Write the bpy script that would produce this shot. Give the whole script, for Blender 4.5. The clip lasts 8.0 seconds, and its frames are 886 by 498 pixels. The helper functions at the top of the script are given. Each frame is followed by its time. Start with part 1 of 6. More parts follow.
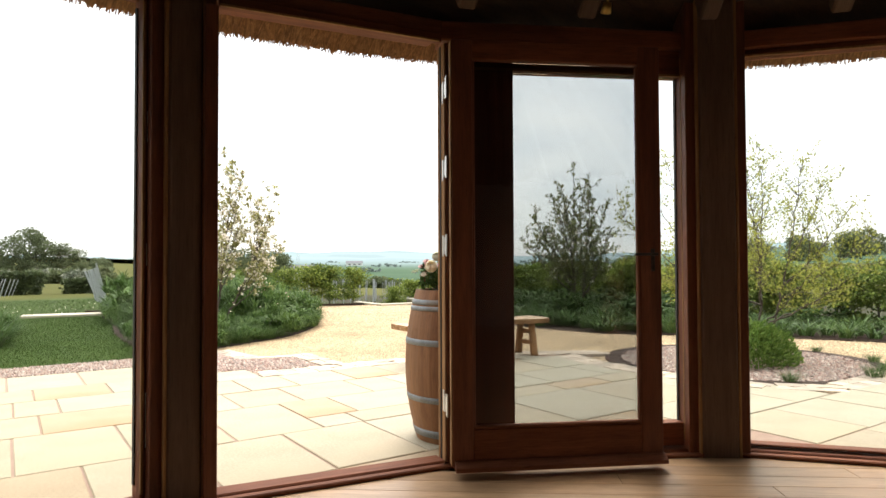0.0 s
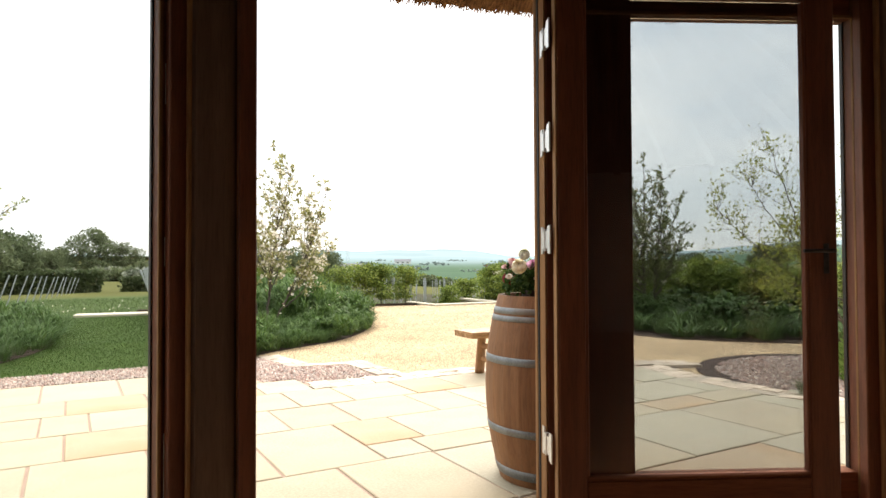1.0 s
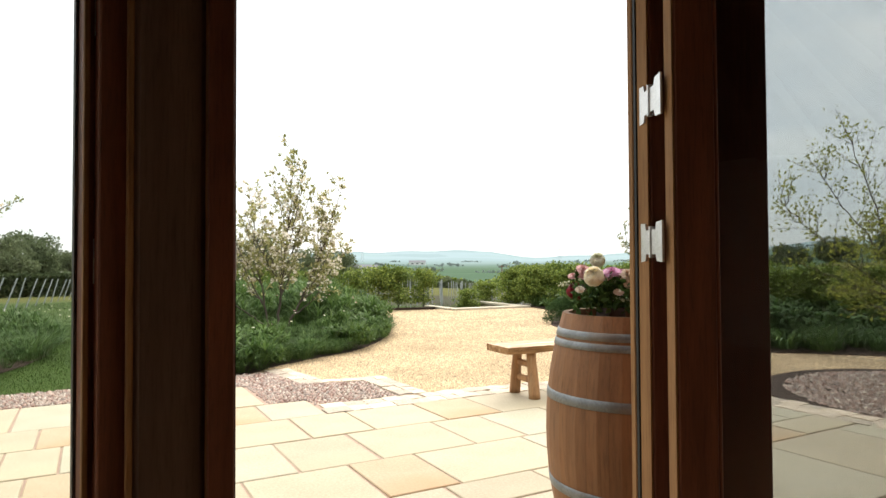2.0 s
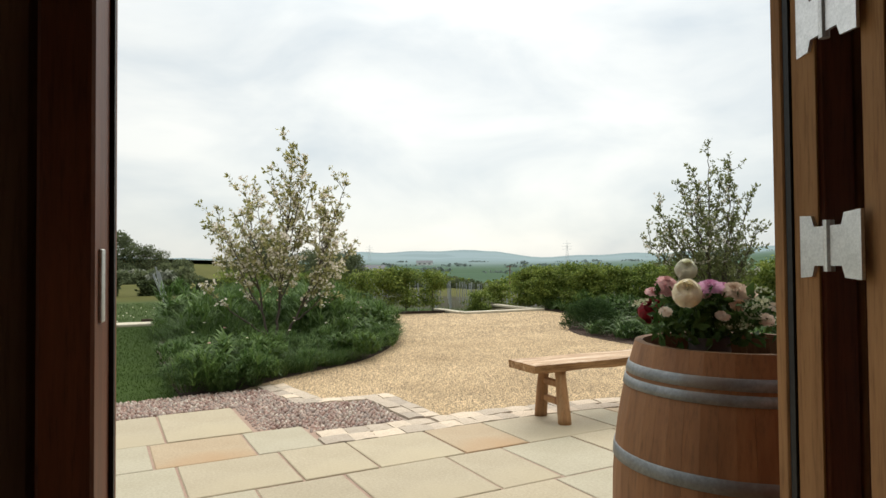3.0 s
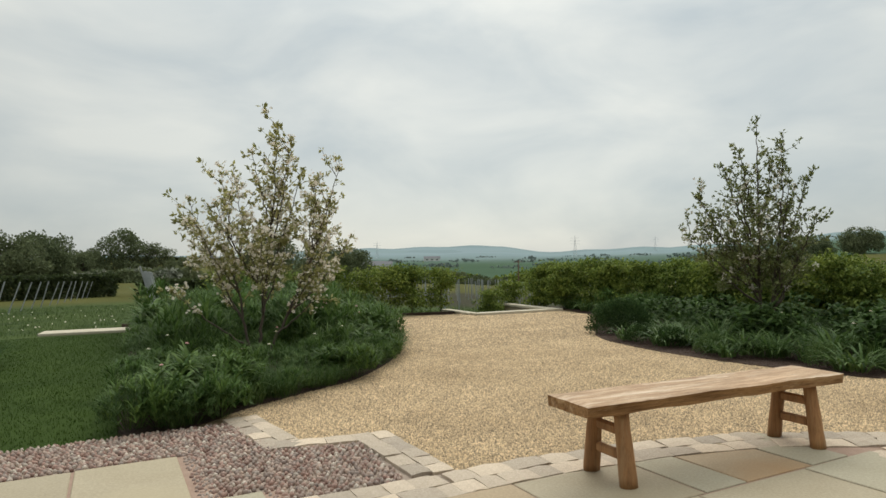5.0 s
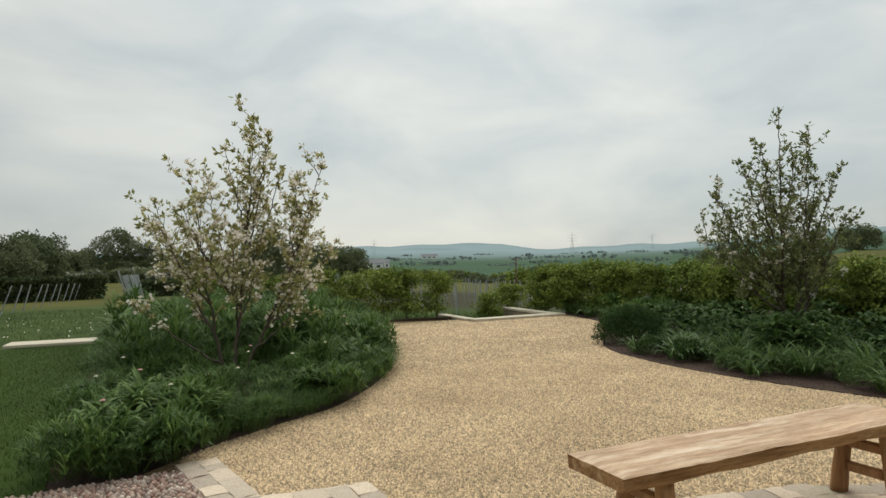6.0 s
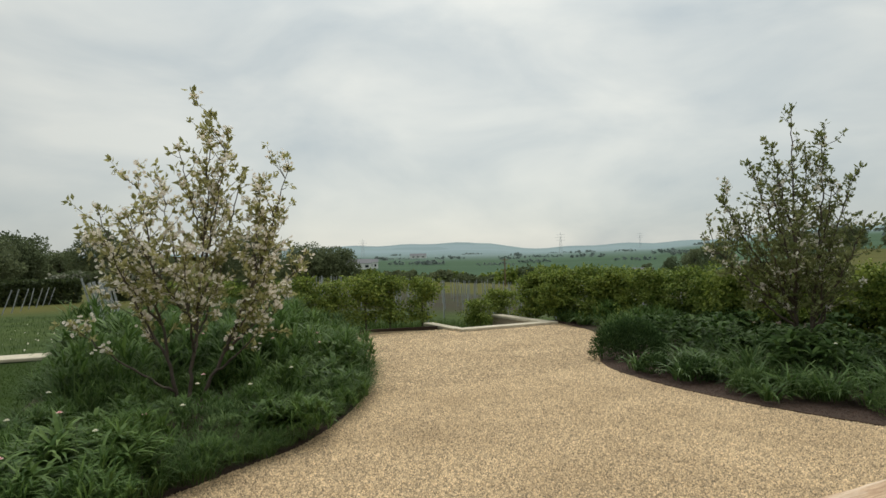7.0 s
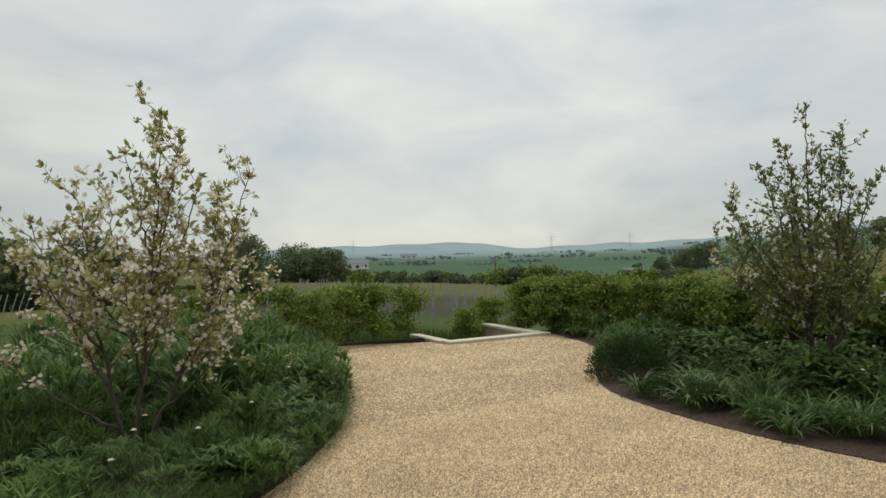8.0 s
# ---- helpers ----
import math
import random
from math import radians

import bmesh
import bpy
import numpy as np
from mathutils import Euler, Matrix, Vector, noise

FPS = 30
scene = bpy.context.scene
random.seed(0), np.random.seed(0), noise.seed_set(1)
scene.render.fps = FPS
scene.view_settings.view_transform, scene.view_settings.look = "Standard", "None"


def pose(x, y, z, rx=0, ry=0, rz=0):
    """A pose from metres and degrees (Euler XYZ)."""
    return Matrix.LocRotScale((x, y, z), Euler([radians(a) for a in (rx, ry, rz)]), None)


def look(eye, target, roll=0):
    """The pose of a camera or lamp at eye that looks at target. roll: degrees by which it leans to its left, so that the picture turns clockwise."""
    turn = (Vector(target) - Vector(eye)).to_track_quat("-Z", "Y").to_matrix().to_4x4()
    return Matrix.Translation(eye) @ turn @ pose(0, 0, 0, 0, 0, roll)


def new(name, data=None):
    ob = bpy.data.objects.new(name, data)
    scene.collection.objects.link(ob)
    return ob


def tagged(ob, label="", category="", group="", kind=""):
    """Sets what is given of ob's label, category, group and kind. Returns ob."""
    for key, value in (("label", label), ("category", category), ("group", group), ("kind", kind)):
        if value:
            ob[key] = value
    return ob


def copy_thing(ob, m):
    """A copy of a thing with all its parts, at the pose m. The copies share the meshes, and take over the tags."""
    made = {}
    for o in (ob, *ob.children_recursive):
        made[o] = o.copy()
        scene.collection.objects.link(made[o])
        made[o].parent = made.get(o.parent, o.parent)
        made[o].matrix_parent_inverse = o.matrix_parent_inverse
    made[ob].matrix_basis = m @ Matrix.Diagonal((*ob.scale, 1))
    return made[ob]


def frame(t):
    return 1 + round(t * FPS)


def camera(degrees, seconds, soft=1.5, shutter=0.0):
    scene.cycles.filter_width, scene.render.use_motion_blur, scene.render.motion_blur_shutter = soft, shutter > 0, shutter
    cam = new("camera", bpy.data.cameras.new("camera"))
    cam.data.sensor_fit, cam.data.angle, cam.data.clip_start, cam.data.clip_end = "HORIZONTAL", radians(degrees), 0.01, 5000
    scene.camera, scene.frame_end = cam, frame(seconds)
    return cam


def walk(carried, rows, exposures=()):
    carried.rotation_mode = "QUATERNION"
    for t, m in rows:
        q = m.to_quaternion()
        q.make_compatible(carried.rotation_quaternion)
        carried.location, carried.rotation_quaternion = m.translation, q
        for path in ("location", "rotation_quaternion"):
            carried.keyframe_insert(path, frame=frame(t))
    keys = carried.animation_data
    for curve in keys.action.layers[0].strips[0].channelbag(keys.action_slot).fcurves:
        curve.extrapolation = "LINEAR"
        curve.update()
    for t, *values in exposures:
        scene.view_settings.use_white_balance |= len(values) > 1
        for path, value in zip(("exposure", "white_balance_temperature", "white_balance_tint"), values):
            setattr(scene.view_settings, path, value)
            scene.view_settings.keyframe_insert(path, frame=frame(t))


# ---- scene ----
cam = camera(69.4, 8.0, soft=1.5)
METRES, EYE, TILT, LEAN, TURN = 5.88, 1.10, 0.0, 0.0, -34.4
ROWS = [
    (0.0, 0.0, 0.0, 0.0, 0.01, 1.39, 0.23),
    (0.5, -0.0185, 0.0577, -0.0004, 1.53, 1.36, 0.16),
    (1.0, -0.0366, 0.1276, 0.0013, 4.29, 1.26, 0.23),
    (1.5, -0.0539, 0.1912, 0.0042, 5.26, 1.3, 0.27),
    (3.0, -0.0917, 0.3769, 0.0124, 6.23, 1.37, 0.46),
    (3.5, -0.0981, 0.4265, 0.0152, 6.61, 1.31, 0.62),
    (4.0, -0.11, 0.4852, 0.0152, 6.75, 1.2, 0.76),
    (4.5, -0.1156, 0.539, 0.0133, 6.87, 1.09, 0.84),
    (6.0, -0.1322, 0.7296, 0.0358, 6.66, 0.77, 1.15),
    (6.5, -0.1321, 0.7911, 0.0446, 6.18, 0.73, 1.19),
    (7.0, -0.1354, 0.8589, 0.0578, 5.66, 0.7, 1.28),
    (7.5, -0.1354, 0.9177, 0.0691, 5.22, 0.69, 1.34),
    (8.0, -0.133, 0.9793, 0.0836, 4.83, 0.68, 1.43),
]
EXPOSURE = [(0.0, 1.14, 6800, 13), (1.0, 1.16, 6800, 13), (1.7, 1.08, 6800, 12), (2.3, 0.7, 6800, 10), (2.8, 0.3, 6800, 10), (3.4, -0.06, 6620, 8), (4.0, -0.2, 6740, 7), (6.0, -0.27, 6740, 7), (8.0, -0.29, 6740, 7)]
walk(cam, [(t, pose(0, 0, EYE, TILT, LEAN, TURN) @ pose(METRES * x, METRES * y, METRES * z, 90 + pitch, roll, yaw)) for t, x, y, z, yaw, pitch, roll in ROWS], EXPOSURE)

# ---- sky and sun: a bright overcast afternoon ----
SUN_UP, SUN_TURN = 50.0, 36.0
world = bpy.data.worlds.new("overcast_sky")
scene.world = world
world.use_nodes = True
wn, wl = world.node_tree.nodes, world.node_tree.links
wn.clear()
w_out, w_bg = wn.new("ShaderNodeOutputWorld"), wn.new("ShaderNodeBackground")
w_sky = wn.new("ShaderNodeTexSky")
w_sky.sky_type, w_sky.sun_disc = "NISHITA", False
w_sky.sun_elevation, w_sky.sun_rotation = radians(SUN_UP), radians(SUN_TURN)
w_co, w_map = wn.new("ShaderNodeTexCoord"), wn.new("ShaderNodeMapping")
w_map.inputs["Scale"].default_value = (1.5, 1.5, 3.6)
w_noise = wn.new("ShaderNodeTexNoise")
w_noise.inputs["Scale"].default_value, w_noise.inputs["Detail"].default_value, w_noise.inputs["Roughness"].default_value = 2.3, 6.0, 0.5
w_noise.inputs["Distortion"].default_value = 0.35
w_ramp = wn.new("ShaderNodeValToRGB")
w_ramp.color_ramp.elements[0].position, w_ramp.color_ramp.elements[0].color = 0.32, (4.5, 5.0, 5.3, 1)
w_ramp.color_ramp.elements[1].position, w_ramp.color_ramp.elements[1].color = 0.68, (6.75, 6.9, 6.7, 1)
w_mix = wn.new("ShaderNodeMix")
w_mix.data_type = "RGBA"
w_mix.inputs[0].default_value = 0.9
wl.new(w_co.outputs["Generated"], w_map.inputs["Vector"])
wl.new(w_map.outputs["Vector"], w_noise.inputs["Vector"])
wl.new(w_noise.outputs["Fac"], w_ramp.inputs["Fac"])
wl.new(w_sky.outputs["Color"], w_mix.inputs[6])
wl.new(w_ramp.outputs["Color"], w_mix.inputs[7])
# an overcast sky is brighter overhead than at the horizon
w_sep, w_high = wn.new("ShaderNodeSeparateXYZ"), wn.new("ShaderNodeMapRange")
w_high.interpolation_type = "SMOOTHSTEP"
w_high.inputs["From Min"].default_value, w_high.inputs["From Max"].default_value = 0.3, 1.0
w_high.inputs["To Min"].default_value, w_high.inputs["To Max"].default_value = 1.0, 2.6
w_up = wn.new("ShaderNodeVectorMath")
w_up.operation = "SCALE"
wl.new(w_co.outputs["Generated"], w_sep.inputs["Vector"])
wl.new(w_sep.outputs["Z"], w_high.inputs["Value"])
wl.new(w_mix.outputs[2], w_up.inputs[0])
# thin cloud glows round the hidden sun
w_dot, w_glow, w_sum = wn.new("ShaderNodeVectorMath"), wn.new("ShaderNodeMapRange"), wn.new("ShaderNodeMath")
w_dot.operation, w_sum.operation, w_glow.interpolation_type = "DOT_PRODUCT", "MULTIPLY", "SMOOTHSTEP"
w_dot.inputs[1].default_value = [math.sin(radians(SUN_TURN)) * math.cos(radians(SUN_UP)), math.cos(radians(SUN_TURN)) * math.cos(radians(SUN_UP)), math.sin(radians(SUN_UP))]
w_glow.inputs["From Min"].default_value, w_glow.inputs["From Max"].default_value = 0.25, 1.0
w_glow.inputs["To Min"].default_value, w_glow.inputs["To Max"].default_value = 0.78, 1.16
wl.new(w_co.outputs["Generated"], w_dot.inputs[0])
wl.new(w_dot.outputs["Value"], w_glow.inputs["Value"])
wl.new(w_glow.outputs["Result"], w_sum.inputs[0])
wl.new(w_high.outputs["Result"], w_sum.inputs[1])
wl.new(w_sum.outputs["Value"], w_up.inputs["Scale"])
wl.new(w_up.outputs["Vector"], w_bg.inputs["Color"])
w_bg.inputs["Strength"].default_value = 0.13
wl.new(w_bg.outputs["Background"], w_out.inputs["Surface"])

sun = new("sun", bpy.data.lights.new("sun", "SUN"))
sun.data.energy, sun.data.angle, sun.data.color = 1.3, radians(35), (1.0, 0.95, 0.86)
sun_way = Vector((math.sin(radians(SUN_TURN)) * math.cos(radians(SUN_UP)), math.cos(radians(SUN_TURN)) * math.cos(radians(SUN_UP)), math.sin(radians(SUN_UP))))
sun.matrix_world = look((0, 0, 30), Vector((0, 0, 30)) - sun_way)

# ---- materials ----
def material(name, rough=0.7, metal=0.0, spec=0.4):
    m = bpy.data.materials.new(name)
    m.use_nodes = True
    b = m.node_tree.nodes["Principled BSDF"]
    b.inputs["Roughness"].default_value, b.inputs["Metallic"].default_value = rough, metal
    b.inputs["Specular IOR Level"].default_value = spec
    return m, m.node_tree.nodes, m.node_tree.links, b


def coords(n, l, scale=(1, 1, 1), space="Object", turn=(0, 0, 0)):
    c, mp = n.new("ShaderNodeTexCoord"), n.new("ShaderNodeMapping")
    mp.inputs["Scale"].default_value = scale
    mp.inputs["Rotation"].default_value = turn
    l.new(c.outputs[space], mp.inputs["Vector"])
    return mp.outputs["Vector"]


def noise_of(n, l, vec, scale, detail=4.0, rough=0.55):
    t = n.new("ShaderNodeTexNoise")
    t.inputs["Scale"].default_value, t.inputs["Detail"].default_value, t.inputs["Roughness"].default_value = scale, detail, rough
    l.new(vec, t.inputs["Vector"])
    return t.outputs["Fac"]


def ramp(n, l, fac, stops):
    r = n.new("ShaderNodeValToRGB")
    e = r.color_ramp.elements
    while len(e) < len(stops):
        e.new(0.5)
    for k, (p, c) in zip(e, stops):
        k.position, k.color = p, (*c, 1)
    l.new(fac, r.inputs["Fac"])
    return r.outputs["Color"]


def mix(n, l, fac, a, b, how="MIX"):
    m = n.new("ShaderNodeMix")
    m.data_type, m.blend_type = "RGBA", how
    for value, slot in ((fac, 0), (a, 6), (b, 7)):
        if isinstance(value, (int, float)):
            m.inputs[slot].default_value = value
        elif isinstance(value, tuple):
            m.inputs[slot].default_value = (*value, 1)
        else:
            l.new(value, m.inputs[slot])
    return m.outputs[2]


def bump(n, l, b, height, strength=0.4, distance=0.01):
    k = n.new("ShaderNodeBump")
    k.inputs["Strength"].default_value, k.inputs["Distance"].default_value = strength, distance
    l.new(height, k.inputs["Height"])
    l.new(k.outputs["Normal"], b.inputs["Normal"])


def grained(name, dark, light, scale, rough=0.7, metal=0.0, fine=60.0, strength=0.3, distance=0.005, vary=0.0, island=0.0, stretch=(1, 1, 1), spec=0.4, stain=None, patch=0.0):
    """A surface with colour that varies at two scales, with fine relief, and from piece to piece."""
    m, n, l, b = material(name, rough, metal, spec)
    v = coords(n, l, stretch)
    col = ramp(n, l, noise_of(n, l, v, scale, 5), [(0.3, dark), (0.7, light)])
    f = noise_of(n, l, v, fine, 6, 0.65)
    col = mix(n, l, 0.35, col, ramp(n, l, f, [(0.3, tuple(0.6 * c for c in dark)), (0.7, tuple(min(1, 1.25 * c) for c in light))]))
    if stain:
        big = ramp(n, l, noise_of(n, l, v, scale * 0.35, 3), [(0.5, (0, 0, 0)), (0.66, (1, 1, 1))])
        col = mix(n, l, mix(n, l, 1.0, big, (0.7, 0.7, 0.7), "MULTIPLY"), col, stain)
    if patch:
        big = noise_of(n, l, coords(n, l), 0.9, 4, 0.6)
        col = mix(n, l, 1.0, col, ramp(n, l, big, [(0.3, (1 - patch, 1 - 1.15 * patch, 1 - 1.35 * patch)), (0.7, (1 + patch,) * 3)]), "MULTIPLY")
    for amount, source in ((vary, "object"), (island, "island")):
        if amount:
            g = n.new("ShaderNodeObjectInfo") if source == "object" else n.new("ShaderNodeNewGeometry")
            out = g.outputs["Random"] if source == "object" else g.outputs["Random Per Island"]
            col = mix(n, l, 1.0, col, ramp(n, l, out, [(0.0, (1 - amount,) * 3), (1.0, (1 + amount, 1 + amount * 0.9, 1 + amount * 0.7))]), "MULTIPLY")
    l.new(col, b.inputs["Base Color"])
    bump(n, l, b, f, strength, distance)
    return m


def wood(name, dark, light, along="X", rough=0.5, grain=26.0, vary=0.12, spec=0.4, wear=None):
    """Wood with grain along one axis of its object, rings and pores."""
    m, n, l, b = material(name, rough, 0, spec)
    s = {"X": (0.07, 1, 1), "Y": (1, 0.07, 1), "Z": (1, 1, 0.07)}[along]
    v = coords(n, l, s)
    g = n.new("ShaderNodeObjectInfo")
    add = n.new("ShaderNodeVectorMath")
    add.operation = "MULTIPLY_ADD"
    add.inputs[1].default_value = (7.0, 5.0, 3.0)
    l.new(g.outputs["Random"], add.inputs[0])
    l.new(v, add.inputs[2])
    v = add.outputs["Vector"]
    rings = noise_of(n, l, v, grain, 6, 0.7)
    col = ramp(n, l, rings, [(0.28, dark), (0.5, tuple((a + c) / 2 for a, c in zip(dark, light))), (0.72, light)])
    pores = noise_of(n, l, v, grain * 7, 4, 0.7)
    col = mix(n, l, ramp(n, l, pores, [(0.3, (0.5,) * 3), (0.5, (0.0,) * 3)]), col, tuple(0.45 * c for c in dark))
    blot = noise_of(n, l, coords(n, l, tuple(0.35 if c < 1 else 1 for c in s)), 4.0, 3)
    col = mix(n, l, 1.0, col, ramp(n, l, blot, [(0.3, (0.78,) * 3), (0.7, (1.12,) * 3)]), "MULTIPLY")
    if wear:
        w = ramp(n, l, noise_of(n, l, coords(n, l, tuple(0.16 if c < 1 else 1 for c in s)), 13.0, 6, 0.7), [(0.5, (0, 0, 0)), (0.68, (0.7,) * 3)])
        col = mix(n, l, w, col, wear)
    col = mix(n, l, 1.0, col, ramp(n, l, g.outputs["Random"], [(0, (1 - vary,) * 3), (1, (1 + vary,) * 3)]), "MULTIPLY")
    l.new(col, b.inputs["Base Color"])
    bump(n, l, b, mix(n, l, 0.5, rings, pores), 0.25, 0.003)
    return m


def leafy(name, dark, light, rough=0.5, through_light=0.32):
    """Leaves: colour varies from leaf to leaf; some light passes through."""
    m, n, l, b = material(name, rough, 0, 0.15)
    g = n.new("ShaderNodeNewGeometry")
    o = n.new("ShaderNodeObjectInfo")
    col = ramp(n, l, g.outputs["Random Per Island"], [(0.0, dark), (0.6, tuple((a + c) / 2 for a, c in zip(dark, light))), (1.0, light)])
    col = mix(n, l, 1.0, col, ramp(n, l, o.outputs["Random"], [(0, (0.85, 0.88, 0.85)), (1, (1.15, 1.1, 1.05))]), "MULTIPLY")
    v = noise_of(n, l, coords(n, l), 60, 3)
    col = mix(n, l, 1.0, col, ramp(n, l, v, [(0.3, (0.85,) * 3), (0.7, (1.1,) * 3)]), "MULTIPLY")
    l.new(col, b.inputs["Base Color"])
    t = n.new("ShaderNodeBsdfTranslucent")
    l.new(col, t.inputs["Color"])
    mx = n.new("ShaderNodeMixShader")
    mx.inputs[0].default_value = through_light
    l.new(b.outputs["BSDF"], mx.inputs[1])
    l.new(t.outputs["BSDF"], mx.inputs[2])
    l.new(mx.outputs["Shader"], n["Material Output"].inputs["Surface"])
    return m


M_FRAME = wood("stained_hardwood", (0.13, 0.042, 0.02), (0.27, 0.095, 0.045), "Z", 0.52, 24, 0.1, 0.3)
M_FRAME_H = wood("stained_hardwood_rail", (0.13, 0.042, 0.02), (0.27, 0.095, 0.045), "X", 0.65, 24, 0.1, 0.15)
M_POST = wood("oak_post", (0.11, 0.064, 0.04), (0.2, 0.122, 0.078), "Z", 0.55, 16, 0.1)
M_EDGE = wood("bare_oak_edge", (0.26, 0.13, 0.055), (0.42, 0.235, 0.105), "Z", 0.75, 20, 0.05, 0.15)
M_BEAM = wood("dark_roof_timber", (0.03, 0.016, 0.009), (0.075, 0.04, 0.022), "X", 0.7, 16, 0.15)
M_RAFTER = wood("brown_rafter_oak", (0.07, 0.04, 0.022), (0.16, 0.09, 0.05), "X", 0.7, 16, 0.2)
M_PLANK = wood("oak_floor", (0.27, 0.155, 0.078), (0.46, 0.295, 0.165), "X", 0.36, 18, 0.22)
M_BARREL = wood("barrel_oak", (0.205, 0.088, 0.033), (0.32, 0.148, 0.058), "Z", 0.6, 14, 0.02, wear=(0.2, 0.075, 0.026))
M_BENCH = wood("weathered_bench_oak", (0.29, 0.165, 0.09), (0.69, 0.5, 0.34), "X", 0.85, 30, 0.04, 0.2, wear=(0.78, 0.65, 0.51))
M_BENCH_EDGE = wood("waney_bench_edge", (0.12, 0.05, 0.02), (0.52, 0.3, 0.135), "X", 0.85, 26, 0.04, 0.2, wear=(0.58, 0.4, 0.23))
M_BENCH_LEG = wood("bench_leg_oak", (0.23, 0.11, 0.045), (0.48, 0.26, 0.115), "Z", 0.7, 15, 0.1, wear=(0.4, 0.27, 0.15))
M_BARK = grained("bark", (0.045, 0.035, 0.028), (0.12, 0.095, 0.07), 20, 0.85, fine=90, strength=0.6, stretch=(1, 1, 0.3))
M_STEEL = grained("galvanised_steel", (0.45, 0.48, 0.5), (0.68, 0.7, 0.72), 14, 0.36, 1.0, 120, 0.1, 0.001)
M_HINGE = grained("satin_steel", (0.62, 0.62, 0.61), (0.78, 0.78, 0.77), 30, 0.42, 0.85, 200, 0.05, 0.0005)
M_HOOP = grained("barrel_hoop_steel", (0.13, 0.138, 0.14), (0.27, 0.283, 0.285), 9, 0.5, 0.5, 90, 0.12, 0.001, stain=(0.17, 0.12, 0.085))
# barrel oak toned down for the shade on the rim and upper inside
M_CHIME = wood("shaded_barrel_rim", (0.1, 0.048, 0.022), (0.21, 0.11, 0.052), "Z", 0.75, 14, 0.15, 0.2)
# stained boards, their colour also darkened for shadow in the recess
M_HEAD = wood("stained_shaded_barrel_head", (0.05, 0.022, 0.01), (0.13, 0.062, 0.028), "X", 0.7, 14, 0.1)
M_BRONZE = grained("dark_bronze", (0.05, 0.04, 0.035), (0.1, 0.085, 0.075), 30, 0.4, 0.8)
M_RUBBER = grained("black_seal", (0.008, 0.008, 0.008), (0.016, 0.016, 0.016), 30, 0.6)
M_THATCH = grained("water_reed_thatch", (0.16, 0.075, 0.028), (0.42, 0.22, 0.09), 30, 0.85, fine=140, island=0.35)
M_PLASTER = grained("plaster_wall", (0.6, 0.56, 0.5), (0.72, 0.68, 0.62), 3, 0.9)
M_SLAB = grained("sandstone_slab", (0.345, 0.282, 0.186), (0.42, 0.355, 0.25), 2.4, 0.72, fine=70, strength=0.25, distance=0.004, vary=0.07, stain=(0.4, 0.33, 0.215))
M_SLAB_GREY = grained("grey_sandstone_slab", (0.34, 0.295, 0.2), (0.41, 0.362, 0.265), 2.6, 0.72, fine=70, strength=0.25, distance=0.004)
M_SLAB_BUFF = grained("buff_sandstone_slab", (0.35, 0.25, 0.15), (0.42, 0.325, 0.21), 2.2, 0.72, fine=70, strength=0.25, distance=0.004, stain=(0.36, 0.2, 0.085))
M_JOINT = grained("reddish_mortar", (0.29, 0.19, 0.14), (0.39, 0.27, 0.205), 12, 0.9, fine=150, strength=0.5)
M_SETT = grained("limestone_sett", (0.41, 0.325, 0.245), (0.6, 0.505, 0.405), 16, 0.85, fine=60, strength=0.5, distance=0.006, vary=0.26)
M_COPING = grained("stone_coping", (0.42, 0.36, 0.26), (0.56, 0.5, 0.39), 5, 0.8, fine=70, strength=0.3)
M_RENDER = grained("wall_render", (0.3, 0.24, 0.17), (0.4, 0.33, 0.24), 6, 0.9)


def pebble_material():
    """River pebbles: a mix of pink, grey, brown and pale stones."""
    m, n, l, b = material("river_pebble", 0.6, 0, 0.35)
    g, o, a, w = n.new("ShaderNodeNewGeometry"), n.new("ShaderNodeObjectInfo"), n.new("ShaderNodeMath"), n.new("ShaderNodeMath")
    a.operation, w.operation = "ADD", "FRACT"
    l.new(g.outputs["Random Per Island"], a.inputs[0])
    l.new(o.outputs["Random"], a.inputs[1])
    l.new(a.outputs["Value"], w.inputs[0])
    col = ramp(n, l, w.outputs["Value"], [(0.0, (0.19, 0.11, 0.085)), (0.2, (0.37, 0.23, 0.18)), (0.4, (0.28, 0.22, 0.185)), (0.6, (0.47, 0.34, 0.27)), (0.8, (0.22, 0.165, 0.14)), (1.0, (0.6, 0.51, 0.42))])
    f = noise_of(n, l, coords(n, l), 90, 4)
    l.new(mix(n, l, 1.0, col, ramp(n, l, f, [(0.3, (0.82,) * 3), (0.7, (1.15,) * 3)]), "MULTIPLY"), b.inputs["Base Color"])
    bump(n, l, b, f, 0.15, 0.002)
    return m


M_PEBBLE = pebble_material()
M_GRIT = grained("mortar_bed", (0.26, 0.2, 0.16), (0.38, 0.3, 0.24), 16, 0.95, fine=200, strength=0.6)
M_GRAVEL_BED = grained("gravel_bed", (0.2, 0.135, 0.07), (0.35, 0.26, 0.15), 60, 0.9, fine=260, strength=0.9, distance=0.01, stain=(0.36, 0.24, 0.125), patch=0.1)
M_GRAVEL = grained("gravel_stone", (0.37, 0.268, 0.16), (0.54, 0.42, 0.28), 40, 0.85, fine=120, strength=0.2, island=0.62, patch=0.16)
M_SOIL = grained("garden_soil", (0.03, 0.018, 0.012), (0.08, 0.046, 0.031), 14, 0.95, fine=90, strength=0.9, distance=0.02)
M_LAWN = grained("mown_lawn", (0.024, 0.045, 0.008), (0.046, 0.075, 0.014), 1.1, 0.95, spec=0.1, fine=120, strength=0.4, distance=0.015)
